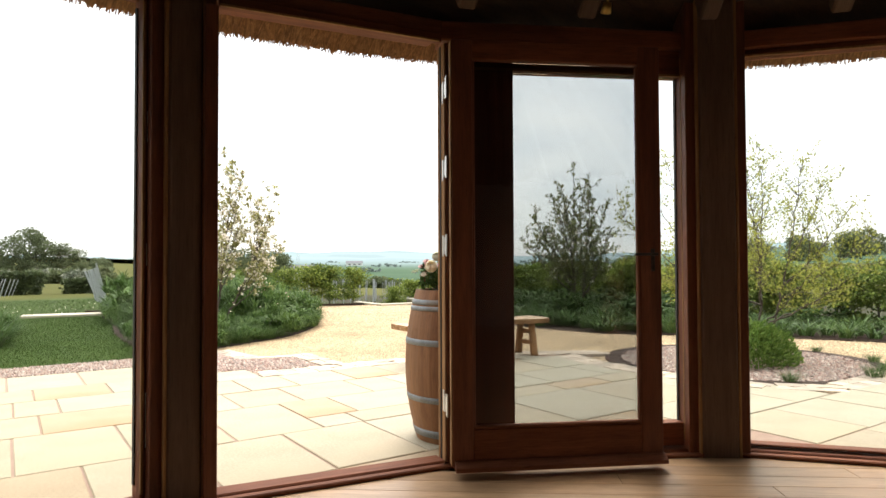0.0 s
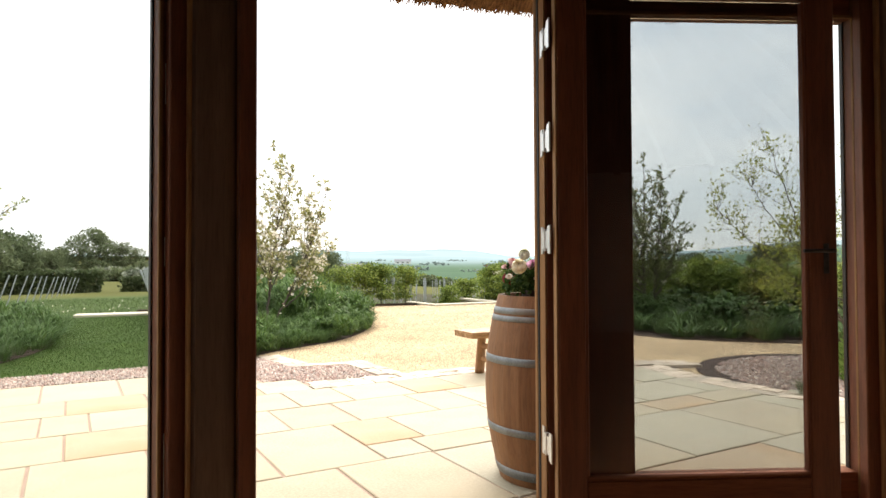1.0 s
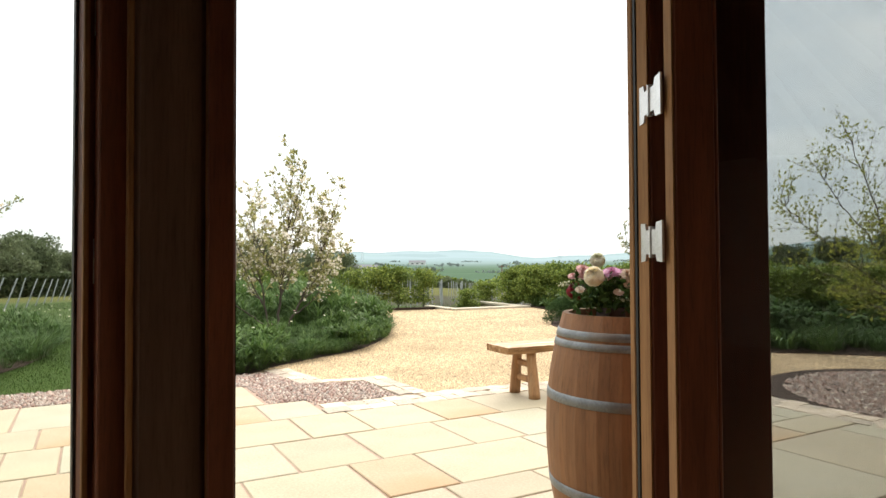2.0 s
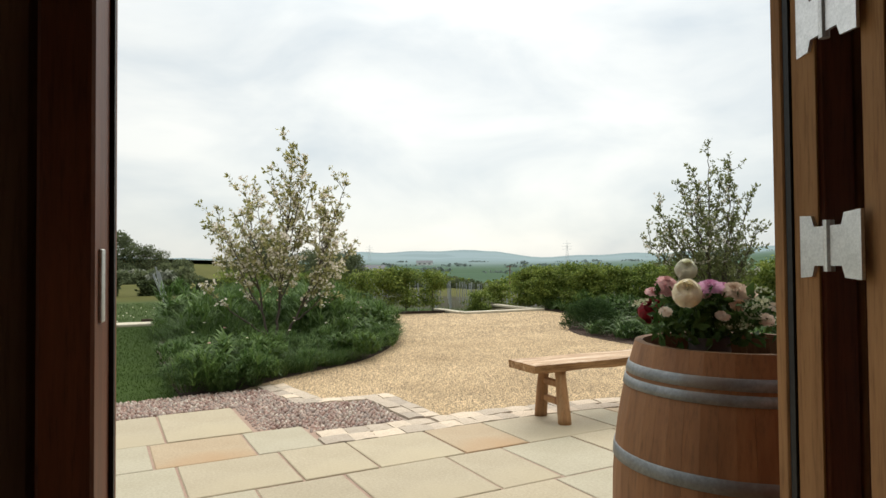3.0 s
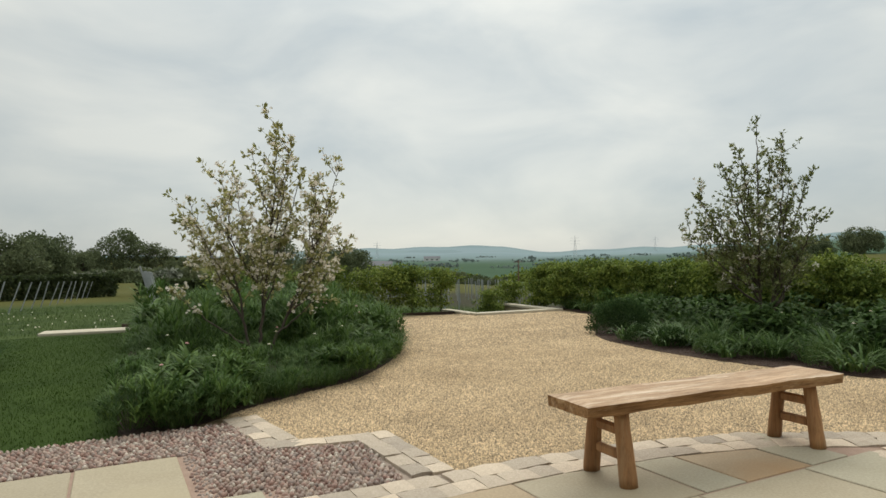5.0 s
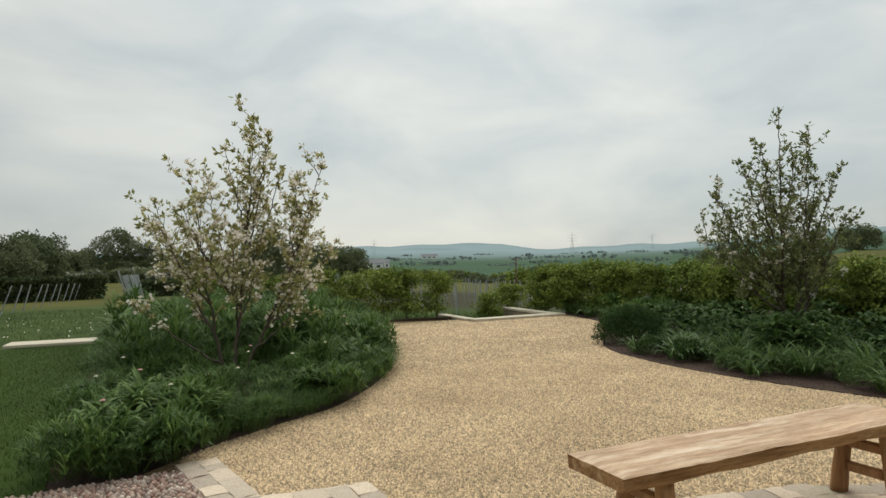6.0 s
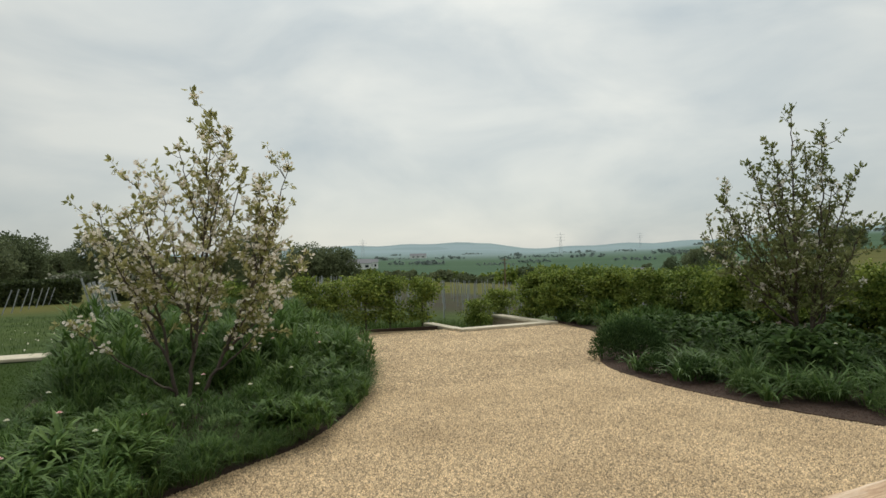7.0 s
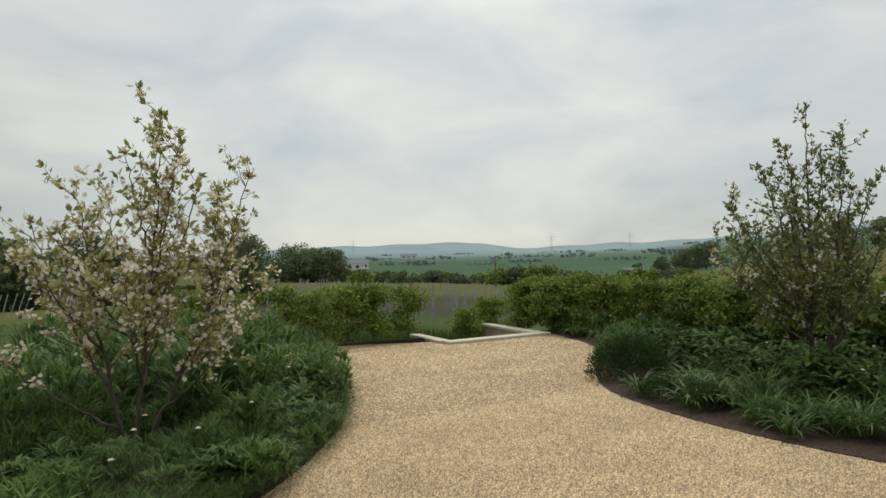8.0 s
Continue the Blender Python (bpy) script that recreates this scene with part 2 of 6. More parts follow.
M_GRASS = leafy("grass_blade", (0.03, 0.058, 0.01), (0.056, 0.095, 0.018), 0.8)
M_GRASS_LONG = leafy("long_grass_blade", (0.036, 0.078, 0.022), (0.12, 0.185, 0.058), 0.6)
M_MEADOW = leafy("meadow_blade", (0.032, 0.064, 0.014), (0.09, 0.135, 0.035))
M_LEAF_BED = leafy("perennial_leaf", (0.045, 0.095, 0.022), (0.14, 0.222, 0.06), 0.6)
M_LEAF_LANCE = leafy("lance_leaf", (0.052, 0.105, 0.026), (0.15, 0.23, 0.068), 0.5)
M_LEAF_GREY = leafy("grey_green_leaf", (0.052, 0.1, 0.034), (0.15, 0.222, 0.08), 0.65)
M_LEAF_STRAP = leafy("strap_leaf", (0.046, 0.096, 0.026), (0.155, 0.235, 0.075), 0.48)
M_LEAF_BROAD = leafy("broad_leaf", (0.03, 0.066, 0.016), (0.09, 0.15, 0.042), 0.68)
M_LEAF_CUSHION = leafy("dark_cushion_leaf", (0.026, 0.056, 0.018), (0.075, 0.125, 0.042), 0.7)
M_LEAF_SHRUB = leafy("bright_shrub_leaf", (0.085, 0.16, 0.03), (0.23, 0.34, 0.085), 0.6)
M_LEAF_HEDGE = leafy("hedge_leaf", (0.065, 0.112, 0.02), (0.3, 0.36, 0.082), 0.55)
M_LEAF_APPLE = leafy("apple_leaf", (0.19, 0.2, 0.07), (0.5, 0.48, 0.24), through_light=0.45)
M_LEAF_RIGHT = leafy("orchard_leaf", (0.11, 0.14, 0.05), (0.29, 0.31, 0.14), through_light=0.35)
M_LEAF_YELLOW = leafy("young_yellow_leaf", (0.2, 0.23, 0.04), (0.5, 0.5, 0.13), through_light=0.6)
M_BLOSSOM = leafy("white_blossom", (0.8, 0.72, 0.65), (0.92, 0.88, 0.82), through_light=0.35)
# paler and greyer than near foliage: distance haze is put into the colour
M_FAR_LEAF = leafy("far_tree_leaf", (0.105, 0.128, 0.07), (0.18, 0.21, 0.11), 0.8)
M_FIELD_HEDGE = leafy("field_hedge_leaf", (0.04, 0.055, 0.025), (0.09, 0.115, 0.045))
M_HAWTHORN = leafy("hawthorn_leaf", (0.05, 0.07, 0.03), (0.5, 0.5, 0.42))


# ---- building helpers ----
def part(name, bm, mat, parent=None, label="", smooth=False):
    """Links a bmesh as one mesh object, under a thing or a part where one is given."""
    me = bpy.data.meshes.new(name)
    bm.to_mesh(me)
    bm.free()
    me.materials.append(mat)
    if smooth:
        me.shade_smooth()
    ob = new(name, me)
    ob.parent = parent
    return tagged(ob, label)


def mesh_of(name, verts, faces, mat, smooth=False):
    me = bpy.data.meshes.new(name)
    me.from_pydata([tuple(v) for v in verts], [], [tuple(f) for f in faces])
    me.materials.append(mat)
    if smooth:
        me.shade_smooth()
    return me


def box(bm, sx, sy, sz, m=Matrix(), bevel=0.004):
    """A bevelled box about the pose m's origin."""
    made = bmesh.ops.create_cube(bm, size=1.0, matrix=m @ Matrix.Diagonal((sx, sy, sz, 1)))
    if bevel:
        edges = list({e for v in made["verts"] for e in v.link_edges})
        bmesh.ops.bevel(bm, geom=edges, offset=bevel, segments=1, affect="EDGES")


def a_box(name, sx, sy, sz, m, mat, parent=None, label="", bevel=0.004):
    """A bevelled box whose grain follows its own axes."""
    bm = bmesh.new()
    box(bm, sx, sy, sz, Matrix(), bevel)
    ob = part(name, bm, mat, parent, label)
    ob.matrix_basis = m
    return ob


def tube(bm, a, b, ra, rb, sides=8):
    a, b = Vector(a), Vector(b)
    d = b - a
    m = Matrix.Translation((a + b) / 2) @ d.to_track_quat("Z", "Y").to_matrix().to_4x4()
    bmesh.ops.create_cone(bm, cap_ends=True, segments=sides, radius1=ra, radius2=rb, depth=d.length, matrix=m)


def lathe(bm, profile, sides=32):
    rings = [[bm.verts.new((r * math.cos(2 * math.pi * k / sides), r * math.sin(2 * math.pi * k / sides), z)) for k in range(sides)] for r, z in profile]
    for a, b in zip(rings, rings[1:]):
        for k in range(sides):
            bm.faces.new((a[k], a[(k + 1) % sides], b[(k + 1) % sides], b[k]))
    return rings


def smooth_line(points, steps=6):
    """A curve through points (Catmull-Rom)."""
    p = [np.array(q, float) for q in points]
    p = [2 * p[0] - p[1], *p, 2 * p[-1] - p[-2]]
    out = []
    for a, b, c, d in zip(p, p[1:], p[2:], p[3:]):
        for k in range(steps):
            t = k / steps
            out.append(0.5 * (2 * b + (c - a) * t + (2 * a - 5 * b + 4 * c - d) * t ** 2 + (3 * b - a - 3 * c + d) * t ** 3))
    return [*out, p[-2]]


def inside(x, y, outline):
    x, y = np.asarray(x, float), np.asarray(y, float)
    hit = np.zeros(x.shape, bool)
    for (x0, y0), (x1, y1) in zip(outline, [*outline[1:], outline[0]]):
        cross = (y0 > y) != (y1 > y)
        hit ^= cross & (x < (x1 - x0) * (y - y0) / (y1 - y0 if y1 != y0 else 1e-9) + x0)
    return hit


def sheet(name, outline, z, depth, mat, label, category):
    """A flat piece of ground with a rim."""
    bm = bmesh.new()
    top = [bm.verts.new((x, y, z)) for x, y in outline]
    low = [bm.verts.new((x, y, z - depth)) for x, y in outline]
    face = bm.faces.new(top)
    for k in range(len(top)):
        bm.faces.new((top[k], low[k], low[(k + 1) % len(top)], top[(k + 1) % len(top)]))
    bmesh.ops.triangulate(bm, faces=[face])
    bmesh.ops.recalc_face_normals(bm, faces=bm.faces)
    return tagged(part(name, bm, mat), label, category, kind="structure")


def scatter(rng, outline, count):
    """Random places inside an outline."""
    o = np.array(outline)
    lo, hi = o.min(0), o.max(0)
    p = rng.uniform(lo, hi, (count * 4, 2))
    p = p[inside(p[:, 0], p[:, 1], outline)]
    return p[:count]


def stones(rng, places, z, size, flat=0.6):
    """Many small angular stones in one mesh: verts and faces."""
    n = len(places)
    base = np.array([(1, 0, 0), (0.3, 0.9, 0.1), (-0.8, 0.5, 0), (-0.7, -0.6, 0.1), (0.4, -0.9, 0), (0.1, 0.1, 1.0)])
    tri = np.array([(0, 1, 5), (1, 2, 5), (2, 3, 5), (3, 4, 5), (4, 0, 5)])
    a = rng.uniform(0, 2 * np.pi, n)
    s = size * rng.uniform(0.6, 1.4, (n, 1, 3)) * np.array([1, 0.8, flat])
    v = base[None] * s * rng.uniform(0.8, 1.2, (n, 6, 1))
    c, d = np.cos(a)[:, None], np.sin(a)[:, None]
    x, y = v[..., 0] * c - v[..., 1] * d, v[..., 0] * d + v[..., 1] * c
    v = np.stack([x + places[:, None, 0], y + places[:, None, 1], v[..., 2] + z], -1)
    return v.reshape(-1, 3), (tri[None] + 6 * np.arange(n)[:, None, None]).reshape(-1, 3)


# ---- plan ----
MIDDLE, RADIUS = Vector((0.82, -1.03, 0)), 4.13
FLOOR_Z, HEAD = 0.02, 2.30
GRAVEL_Z, LAWN_Z = -0.025, -0.01
# facets of the glazed front: a corner on the sill line and the way the sill runs
FACETS = {"far": (-0.72, 2.78, 12.4), "left": (-0.72, 2.86, 12.4), "door": (0.82, 3.11, -8.7), "fixed": (2.0, 2.93, -27.0), "right": (3.50, 2.12, -49.5), "last": (4.45, 1.01, -69.9)}


def on_bay(s, q, z, k="door", turn=0.0):
    """A pose on a facet: s along the sill, q outwards, z up."""
    x, y, a = FACETS[k]
    return pose(x, y, 0, 0, 0, a) @ pose(s, q, z, 0, 0, turn)


left_bed = smooth_line([(1.42, 8.42), (1.85, 8.40), (2.4, 8.86), (3.1, 9.3), (3.67, 9.66), (4.35, 10.46), (4.9, 11.4), (5.35, 12.7), (5.8, 15.2), (5.7, 16.9)])
left_bed += [np.array(p) for p in ((1.9, 17.0), (1.75, 14.5), (1.45, 11.5))]
right_edge = smooth_line([(11.0, 15.9), (10.75, 14.8), (10.25, 13.5), (8.85, 11.95), (8.05, 10.95), (7.75, 10.0), (7.65, 9.0), (7.75, 7.9), (8.05, 6.9), (8.9, 6.0), (9.7, 4.9), (10.3, 3.7), (10.8, 2.0), (11.2, -3.0), (11.2, -9.0)])
court = [*left_bed[3:len(smooth_line([(0, 0)] * 10))], np.array((5.9, 17.0)), np.array((8.45, 15.9)), np.array((8.55, 15.4)), np.array((10.6, 15.35)), *right_edge]
court += [np.array(p) for p in ((4.5, -9.0), (4.5, 5.6), (2.3, 6.2), (2.2, 7.8), (2.3, 8.5))]
CIRCLE = (6.95, 4.15)


# ---- terrain: one sheet from the garden to the hills ----
def land(x, y):
    """Height of the land."""
    dx, dy = x - 3.0, y - 6.0
    r = np.hypot(dx, dy)
    az = np.degrees(np.arctan2(dx, dy))
    side = np.clip((az - 5) / 30, 0, 1)
    fall = 0.016 + 0.018 * side
    z = -0.09 - 0.65 * side * np.clip((r - 11.2) / 3, 0, 1) - fall * np.clip(r - 12, 0, 260)
    rise = np.clip((r - 330) / 900, 0, 1)
    ridge = np.clip((az - 12) / 9, 0, 1) * (1 - 0.75 * np.clip((az - 33.0) / 2.6, 0, 1))
    z += rise ** 1.3 * (13 + 3 * np.sin(az * 0.13 + 1))
    z += np.clip((r - 1300) / 1300, 0, 1) ** 1.5 * (24 + 30 * ridge + 4 * np.sin(az * 0.41 + 2) + 2.5 * np.sin(az * 1.3))
    z += 5.6 * np.clip((r - 145) / 60, 0, 1) * np.clip((15 - az) / 6, 0, 1) * np.clip((az + 40) / 20, 0, 1) * np.clip((520 - r) / 200, 0, 1)
    z += np.clip((r - 60) / 200, 0, 1) * np.clip((az - 47) / 14, 0, 1) * (9 + r * 0.012)
    return z


rings = [0.0, 2.0, 5.0, 8.0, 10.0, 11.5, 12.5, 14.0, 16.0, 18.5, 21, 25, 30, 38, 48, 60, 80, 110, 150, 200, 240, 280, 330, 400, 500, 620, 760, 900, 1080, 1300, 1600, 2000, 2400, 2700, 3100, 4200]
SPOKES = 360
gv, gf = [], []
for r in rings:
    a = np.arange(SPOKES) * 2 * np.pi / SPOKES
    x, y = 3 + r * np.sin(a), 6 + r * np.cos(a)
    gv += list(zip(x, y, land(x, y)))
for i in range(len(rings) - 1):
    for k in range(SPOKES):
        k2 = (k + 1) % SPOKES
        gf.append((i * SPOKES + k, i * SPOKES + k2, (i + 1) * SPOKES + k2, (i + 1) * SPOKES + k))


def land_material():
    """Meadow, crops and woods by distance, with field-sized patches; haze is mixed into the hills' colour."""
    m, n, l, b = material("fields", 0.95, 0, 0.05)
    c = n.new("ShaderNodeTexCoord")
    away = n.new("ShaderNodeVectorMath")
    away.operation = "DISTANCE"
    away.inputs[1].default_value = (3, 6, 0)
    l.new(c.outputs["Object"], away.inputs[0])
    wob = noise_of(n, l, coords(n, l), 0.012, 3)
    far = n.new("ShaderNodeMath")
    far.operation = "MULTIPLY_ADD"
    far.inputs[1].default_value = 1 / 3000
    l.new(away.outputs["Value"], far.inputs[0])
    far.inputs[2].default_value = 0.0
    near_grass = ramp(n, l, noise_of(n, l, coords(n, l), 0.9, 6), [(0.3, (0.035, 0.055, 0.017)), (0.7, (0.07, 0.096, 0.03))])
    olive = ramp(n, l, noise_of(n, l, coords(n, l, (1, 0.2, 1)), 0.25, 5), [(0.3, (0.07, 0.072, 0.02)), (0.7, (0.105, 0.102, 0.032))])
    green = ramp(n, l, noise_of(n, l, coords(n, l, (0.02, 1, 1), turn=(0, 0, 0.4)), 0.05, 4), [(0.3, (0.042, 0.08, 0.045)), (0.7, (0.062, 0.105, 0.06))])
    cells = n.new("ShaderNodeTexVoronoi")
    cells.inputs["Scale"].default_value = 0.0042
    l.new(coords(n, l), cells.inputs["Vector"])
    # painted haze: bluish patches, washed over with an even blue-grey
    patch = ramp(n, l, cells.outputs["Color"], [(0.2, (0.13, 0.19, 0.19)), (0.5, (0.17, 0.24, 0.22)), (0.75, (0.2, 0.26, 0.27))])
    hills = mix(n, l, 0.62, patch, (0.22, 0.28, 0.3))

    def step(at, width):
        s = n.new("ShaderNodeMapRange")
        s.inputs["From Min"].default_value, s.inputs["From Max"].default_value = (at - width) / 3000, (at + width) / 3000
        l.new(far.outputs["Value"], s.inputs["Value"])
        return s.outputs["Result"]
    vines = ramp(n, l, noise_of(n, l, coords(n, l, (1, 0.15, 1)), 0.8, 5), [(0.35, (0.05, 0.04, 0.03)), (0.65, (0.052, 0.06, 0.03))])
    east, rows = n.new("ShaderNodeSeparateXYZ"), n.new("ShaderNodeMapRange")
    rows.inputs["From Min"].default_value, rows.inputs["From Max"].default_value = 3.5, 6.0
    l.new(c.outputs["Object"], east.inputs["Vector"])
    l.new(east.outputs["X"], rows.inputs["Value"])
    col = mix(n, l, step(27, 2), near_grass, mix(n, l, rows.outputs["Result"], olive, vines))
    col = mix(n, l, step(60, 3), col, olive)
    col = mix(n, l, step(205, 6), col, green)
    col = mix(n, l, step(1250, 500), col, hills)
    l.new(col, b.inputs["Base Color"])
    bump(n, l, b, noise_of(n, l, coords(n, l), 14, 6, 0.7), 0.5, 0.05)
    return m


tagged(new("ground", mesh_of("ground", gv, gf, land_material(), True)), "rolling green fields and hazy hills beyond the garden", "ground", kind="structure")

sheet("gravel_court", [tuple(p) for p in court], GRAVEL_Z, 0.04, M_GRAVEL_BED, "honey-coloured loose gravel court with curved edges", "gravel")
sheet("lawn", [(-14, 8.34), (1.44, 8.34), (1.46, 11.5), (1.75, 14.5), (1.7, 16.1), (-14, 16.1)], LAWN_Z, 0.07, M_LAWN, "close-mown dark green lawn", "lawn")
sheet("bed_soil", [tuple(p) for p in left_bed], -0.018, 0.09, M_SOIL, "dark soil of the planted island bed", "soil")
sheet("bed_soil", [*[tuple(p) for p in right_edge], (14.5, -9), (14.5, 15.9)], -0.012, 1.1, M_SOIL, "dark mulched soil of the long border", "soil")
sheet("patio_bed", [(-14, -9), (7.5, -9), (8.4, 2.55), (5.75, 2.55), (5.55, 5.0), (5.7, 5.75), (4.4, 6.15), (3.3, 6.2), (2.2, 6.2), (2.2, 6.75), (1.9, 6.8), (1.85, 7.66), (-14, 7.66)], -0.0075, 0.06, M_JOINT, "reddish mortar bed under the paving", "paving")
sheet("pebble_bed", [(-14, 7.6), (1.72, 7.6), (1.72, 6.72), (2.1, 6.6), (2.95, 6.5), (3.0, 6.6), (3.1, 7.45), (2.4, 7.55), (2.3, 8.4), (1.8, 8.42), (-14, 8.38)], -0.017, 0.06, M_GRIT, "mortar bed of the pebble strip", "paving")
sheet("pebble_bed", [(CIRCLE[0] + 1.5 * math.cos(k / 24 * math.pi), CIRCLE[1] + 1.5 * math.sin(k / 24 * math.pi)) for k in range(48)], -0.012, 0.06, M_SOIL, "dark soil ring round the pebble circle", "soil")


# ---- the round house ----
def glass(name, tint, rough=0.0):
    m, n, l, b = material(name, rough)
    b.inputs["Base Color"].default_value = (*tint, 1)
    b.inputs["Transmission Weight"].default_value = 1.0
    b.inputs["IOR"].default_value = 1.45
    return m


M_GLASS = glass("clear_glass", (0.96, 0.98, 0.97))
M_GLASS_SOLAR = glass("solar_glass", (0.42, 0.435, 0.44))


def pane(parent, w, h, m, mat, label=""):
    ob = a_box("pane", w, 0.012, h, m, mat, parent, label, 0)
    ob.visible_shadow = False
    return ob


def empty(name, m, label, category, group="", kind=""):
    ob = new(name)
    ob.empty_display_size = 0.1
    ob.matrix_basis = m
    return tagged(ob, label, category, group, kind)


# walls of the round room that the walk never shows
for k in (0, 1, 2, 4, 5, 6, 7, 8, 9, 10, 11):
    az = radians(-23.5 - 20.6 * (k + 0.5))
    m = Matrix.Translation(MIDDLE + Vector((math.sin(az), math.cos(az), 0)) * (RADIUS + 0.06)) @ pose(0, 0, 1.35, 0, 0, -math.degrees(az))
    tagged(a_box("wall_%d" % (k + 1), 1.54, 0.2, 2.7, m, M_PLASTER, bevel=0), "plain plastered wall of the round room", "wall", kind="structure")

# oak posts between the bays, with their pale cover strips
for name, x, y, turn, w in (("post_1", -0.79, 2.72, 22, 0.15), ("post_2", 0.665, 3.12, 2, 0.15), ("post_3", 3.36, 2.16, -38.5, 0.2), ("post_4", 4.94, -0.2, -79, 0.2)):
    post = empty(name, pose(x, y, 0, 0, 0, turn), "dark oak post between two glazed bays", "post", "posts of the round house", "structure")
    a_box("shaft", w, 0.26, 2.7, pose(0.0, 0.03, 1.35), M_POST, post, bevel=0.012)
    for side in (-1, 1):
        a_box("cover_strip", 0.014, 0.03, 2.62, pose(side * (w / 2 + 0.007), -0.08, 1.31), M_EDGE, post, "pale bare oak strip", 0.003)
        a_box("infill", 0.075, 0.14, 2.62, pose(side * (w / 2 + 0.042), 0.0, 1.31, 0, 0, -side * 10), M_FRAME, post, bevel=0.004)

# head beam and sill of each glazed facet
for j, (k, s0, s1) in enumerate((("left", 0.0, 1.4), ("door", -0.06, 1.17), ("fixed", -0.02, 1.5), ("right", -0.03, 1.46), ("last", 0.0, 1.4))):
    low = 0.05 if k == "door" else 0.032
    tagged(a_box("head_beam_%d" % (j + 1), s1 - s0, 0.2, 0.14 - low, on_bay((s0 + s1) / 2, 0.03, HEAD + (0.14 + low) / 2, k), M_FRAME_H, bevel=0.01), "dark stained timber beam over the glazing", "beam", kind="structure")
    tagged(a_box("sill_%d" % (j + 1), s1 - s0, 0.12, 0.045, on_bay((s0 + s1) / 2, -0.03, 0.028, k), M_FRAME_H, bevel=0.008), "dark stained timber threshold", "threshold", kind="structure")
    tagged(a_box("sill_step_%d" % (j + 1), s1 - s0, 0.05, 0.022, on_bay((s0 + s1) / 2, -0.117, 0.03, k), M_FRAME_H, bevel=0.006), "low inner edge of the threshold", "threshold", kind="structure")


def light_frame(name, k, s0, s1, label, stile=0.07, low=0.07, glazed=True, z1=HEAD + 0.03, top=0.04):
    """A glazed frame in bay k from s0 to s1."""
    f = empty(name, on_bay((s0 + s1) / 2, 0, 0, k), label, "window", kind="structure")
    w = s1 - s0
    for side in (-1, 1):
        a_box("stile", stile, 0.09, z1 - 0.06, pose(side * (w - stile) / 2, 0, (z1 + 0.06) / 2), M_FRAME, f)
        a_box("seal", 0.008, 0.02, z1 - 0.2, pose(side * (w / 2 - stile - 0.003), 0.02, (z1 + 0.06) / 2), M_RUBBER, f, bevel=0)
        a_box("bead", 0.012, 0.016, z1 - 0.14, pose(side * (w / 2 - stile + 0.004), -0.05, (z1 + 0.06) / 2), M_EDGE, f, "pale edge bead", 0.002)
    a_box("top_rail", w - 2 * stile, 0.088, top, pose(0, 0, z1 - top / 2), M_FRAME_H, f)
    a_box("top_bead", w - 2 * stile, 0.014, 0.014, pose(0, -0.05, z1 - top + 0.005), M_EDGE, f, "pale edge bead", 0.002)
    a_box("bottom_rail", w - 2 * stile, 0.088, low, pose(0, 0, 0.0625 + low / 2), M_FRAME_H, f)
    if glazed:
        pane(f, w - 2 * stile + 0.01, z1 - top - 0.06 - low, pose(0, 0.0, (z1 - top + 0.06 + low) / 2), M_GLASS)
    return f


light_frame("window_1", "left", -0.1, 1.28, "tall clear glazed bay in a dark stained frame", 0.045, 0.012)
light_frame("window_2", "right", 0.0, 1.46, "tall clear glazed bay in a dark stained frame", 0.06, 0.012)
light_frame("window_3", "fixed", 0.03, 1.475, "fixed glazed light behind the open door leaf", 0.09, 0.13, top=0.15)
for j, k in enumerate((3,)):
    az = radians(-23.5 - 20.6 * (k + 0.5))
    corner = MIDDLE + Vector((math.sin(az), math.cos(az), 0)) * RADIUS - Vector((math.cos(az), -math.sin(az), 0)) * 0.76
    FACETS["behind_%d" % j] = (corner.x, corner.y, -math.degrees(az))
    light_frame("window_%d" % (5 + j), "behind_%d" % j, 0.0, 1.52, "tall clear glazed bay on the far side of the room", 0.06, 0.012)
light_frame("window_4", "last", 0.0, 1.4, "tall clear glazed bay in a dark stained frame", 0.06, 0.012)
# the broad stile of the fixed light, beside the doorway
tagged(a_box("window_stile", 0.27, 0.086, HEAD - 0.3, on_bay(0.262, 0.0, 0.2 + (HEAD - 0.3) / 2, "fixed"), M_FRAME, bevel=0.004), "broad dark stained panel beside the doorway", "window", kind="structure")

# door frame of the open doorway: jambs, head, seal and pale rebate edges
door_frame = empty("door_1", on_bay(0, 0, 0), "open doorway in a dark stained hardwood frame", "door", kind="structure")
JAMB = HEAD - 0.05
a_box("jamb", 0.06, 0.13, JAMB, pose(-0.03, -0.06, JAMB / 2 + 0.05), M_FRAME, door_frame)
a_box("jamb", 0.07, 0.12, JAMB, pose(1.208, -0.058, JAMB / 2 + 0.05, 0, 0, -9), M_FRAME, door_frame)
a_box("rebate_edge", 0.012, 0.03, JAMB, pose(1.172, -0.014, JAMB / 2 + 0.05, 0, 0, -9), M_EDGE, door_frame, "pale bare oak edge", 0.003)
a_box("seal", 0.01, 0.014, JAMB, pose(1.17, -0.038, JAMB / 2 + 0.05, 0, 0, -9), M_RUBBER, door_frame, "black rubber seal", 0)
a_box("rebate_face", 0.006, 0.06, JAMB, pose(1.165, -0.078, JAMB / 2 + 0.05, 0, 0, -9), M_EDGE, door_frame, "pale bare oak edge", 0.001)
a_box("seal", 0.006, 0.012, JAMB, pose(0.003, -0.01, JAMB / 2 + 0.05), M_RUBBER, door_frame, "black rubber seal", 0)
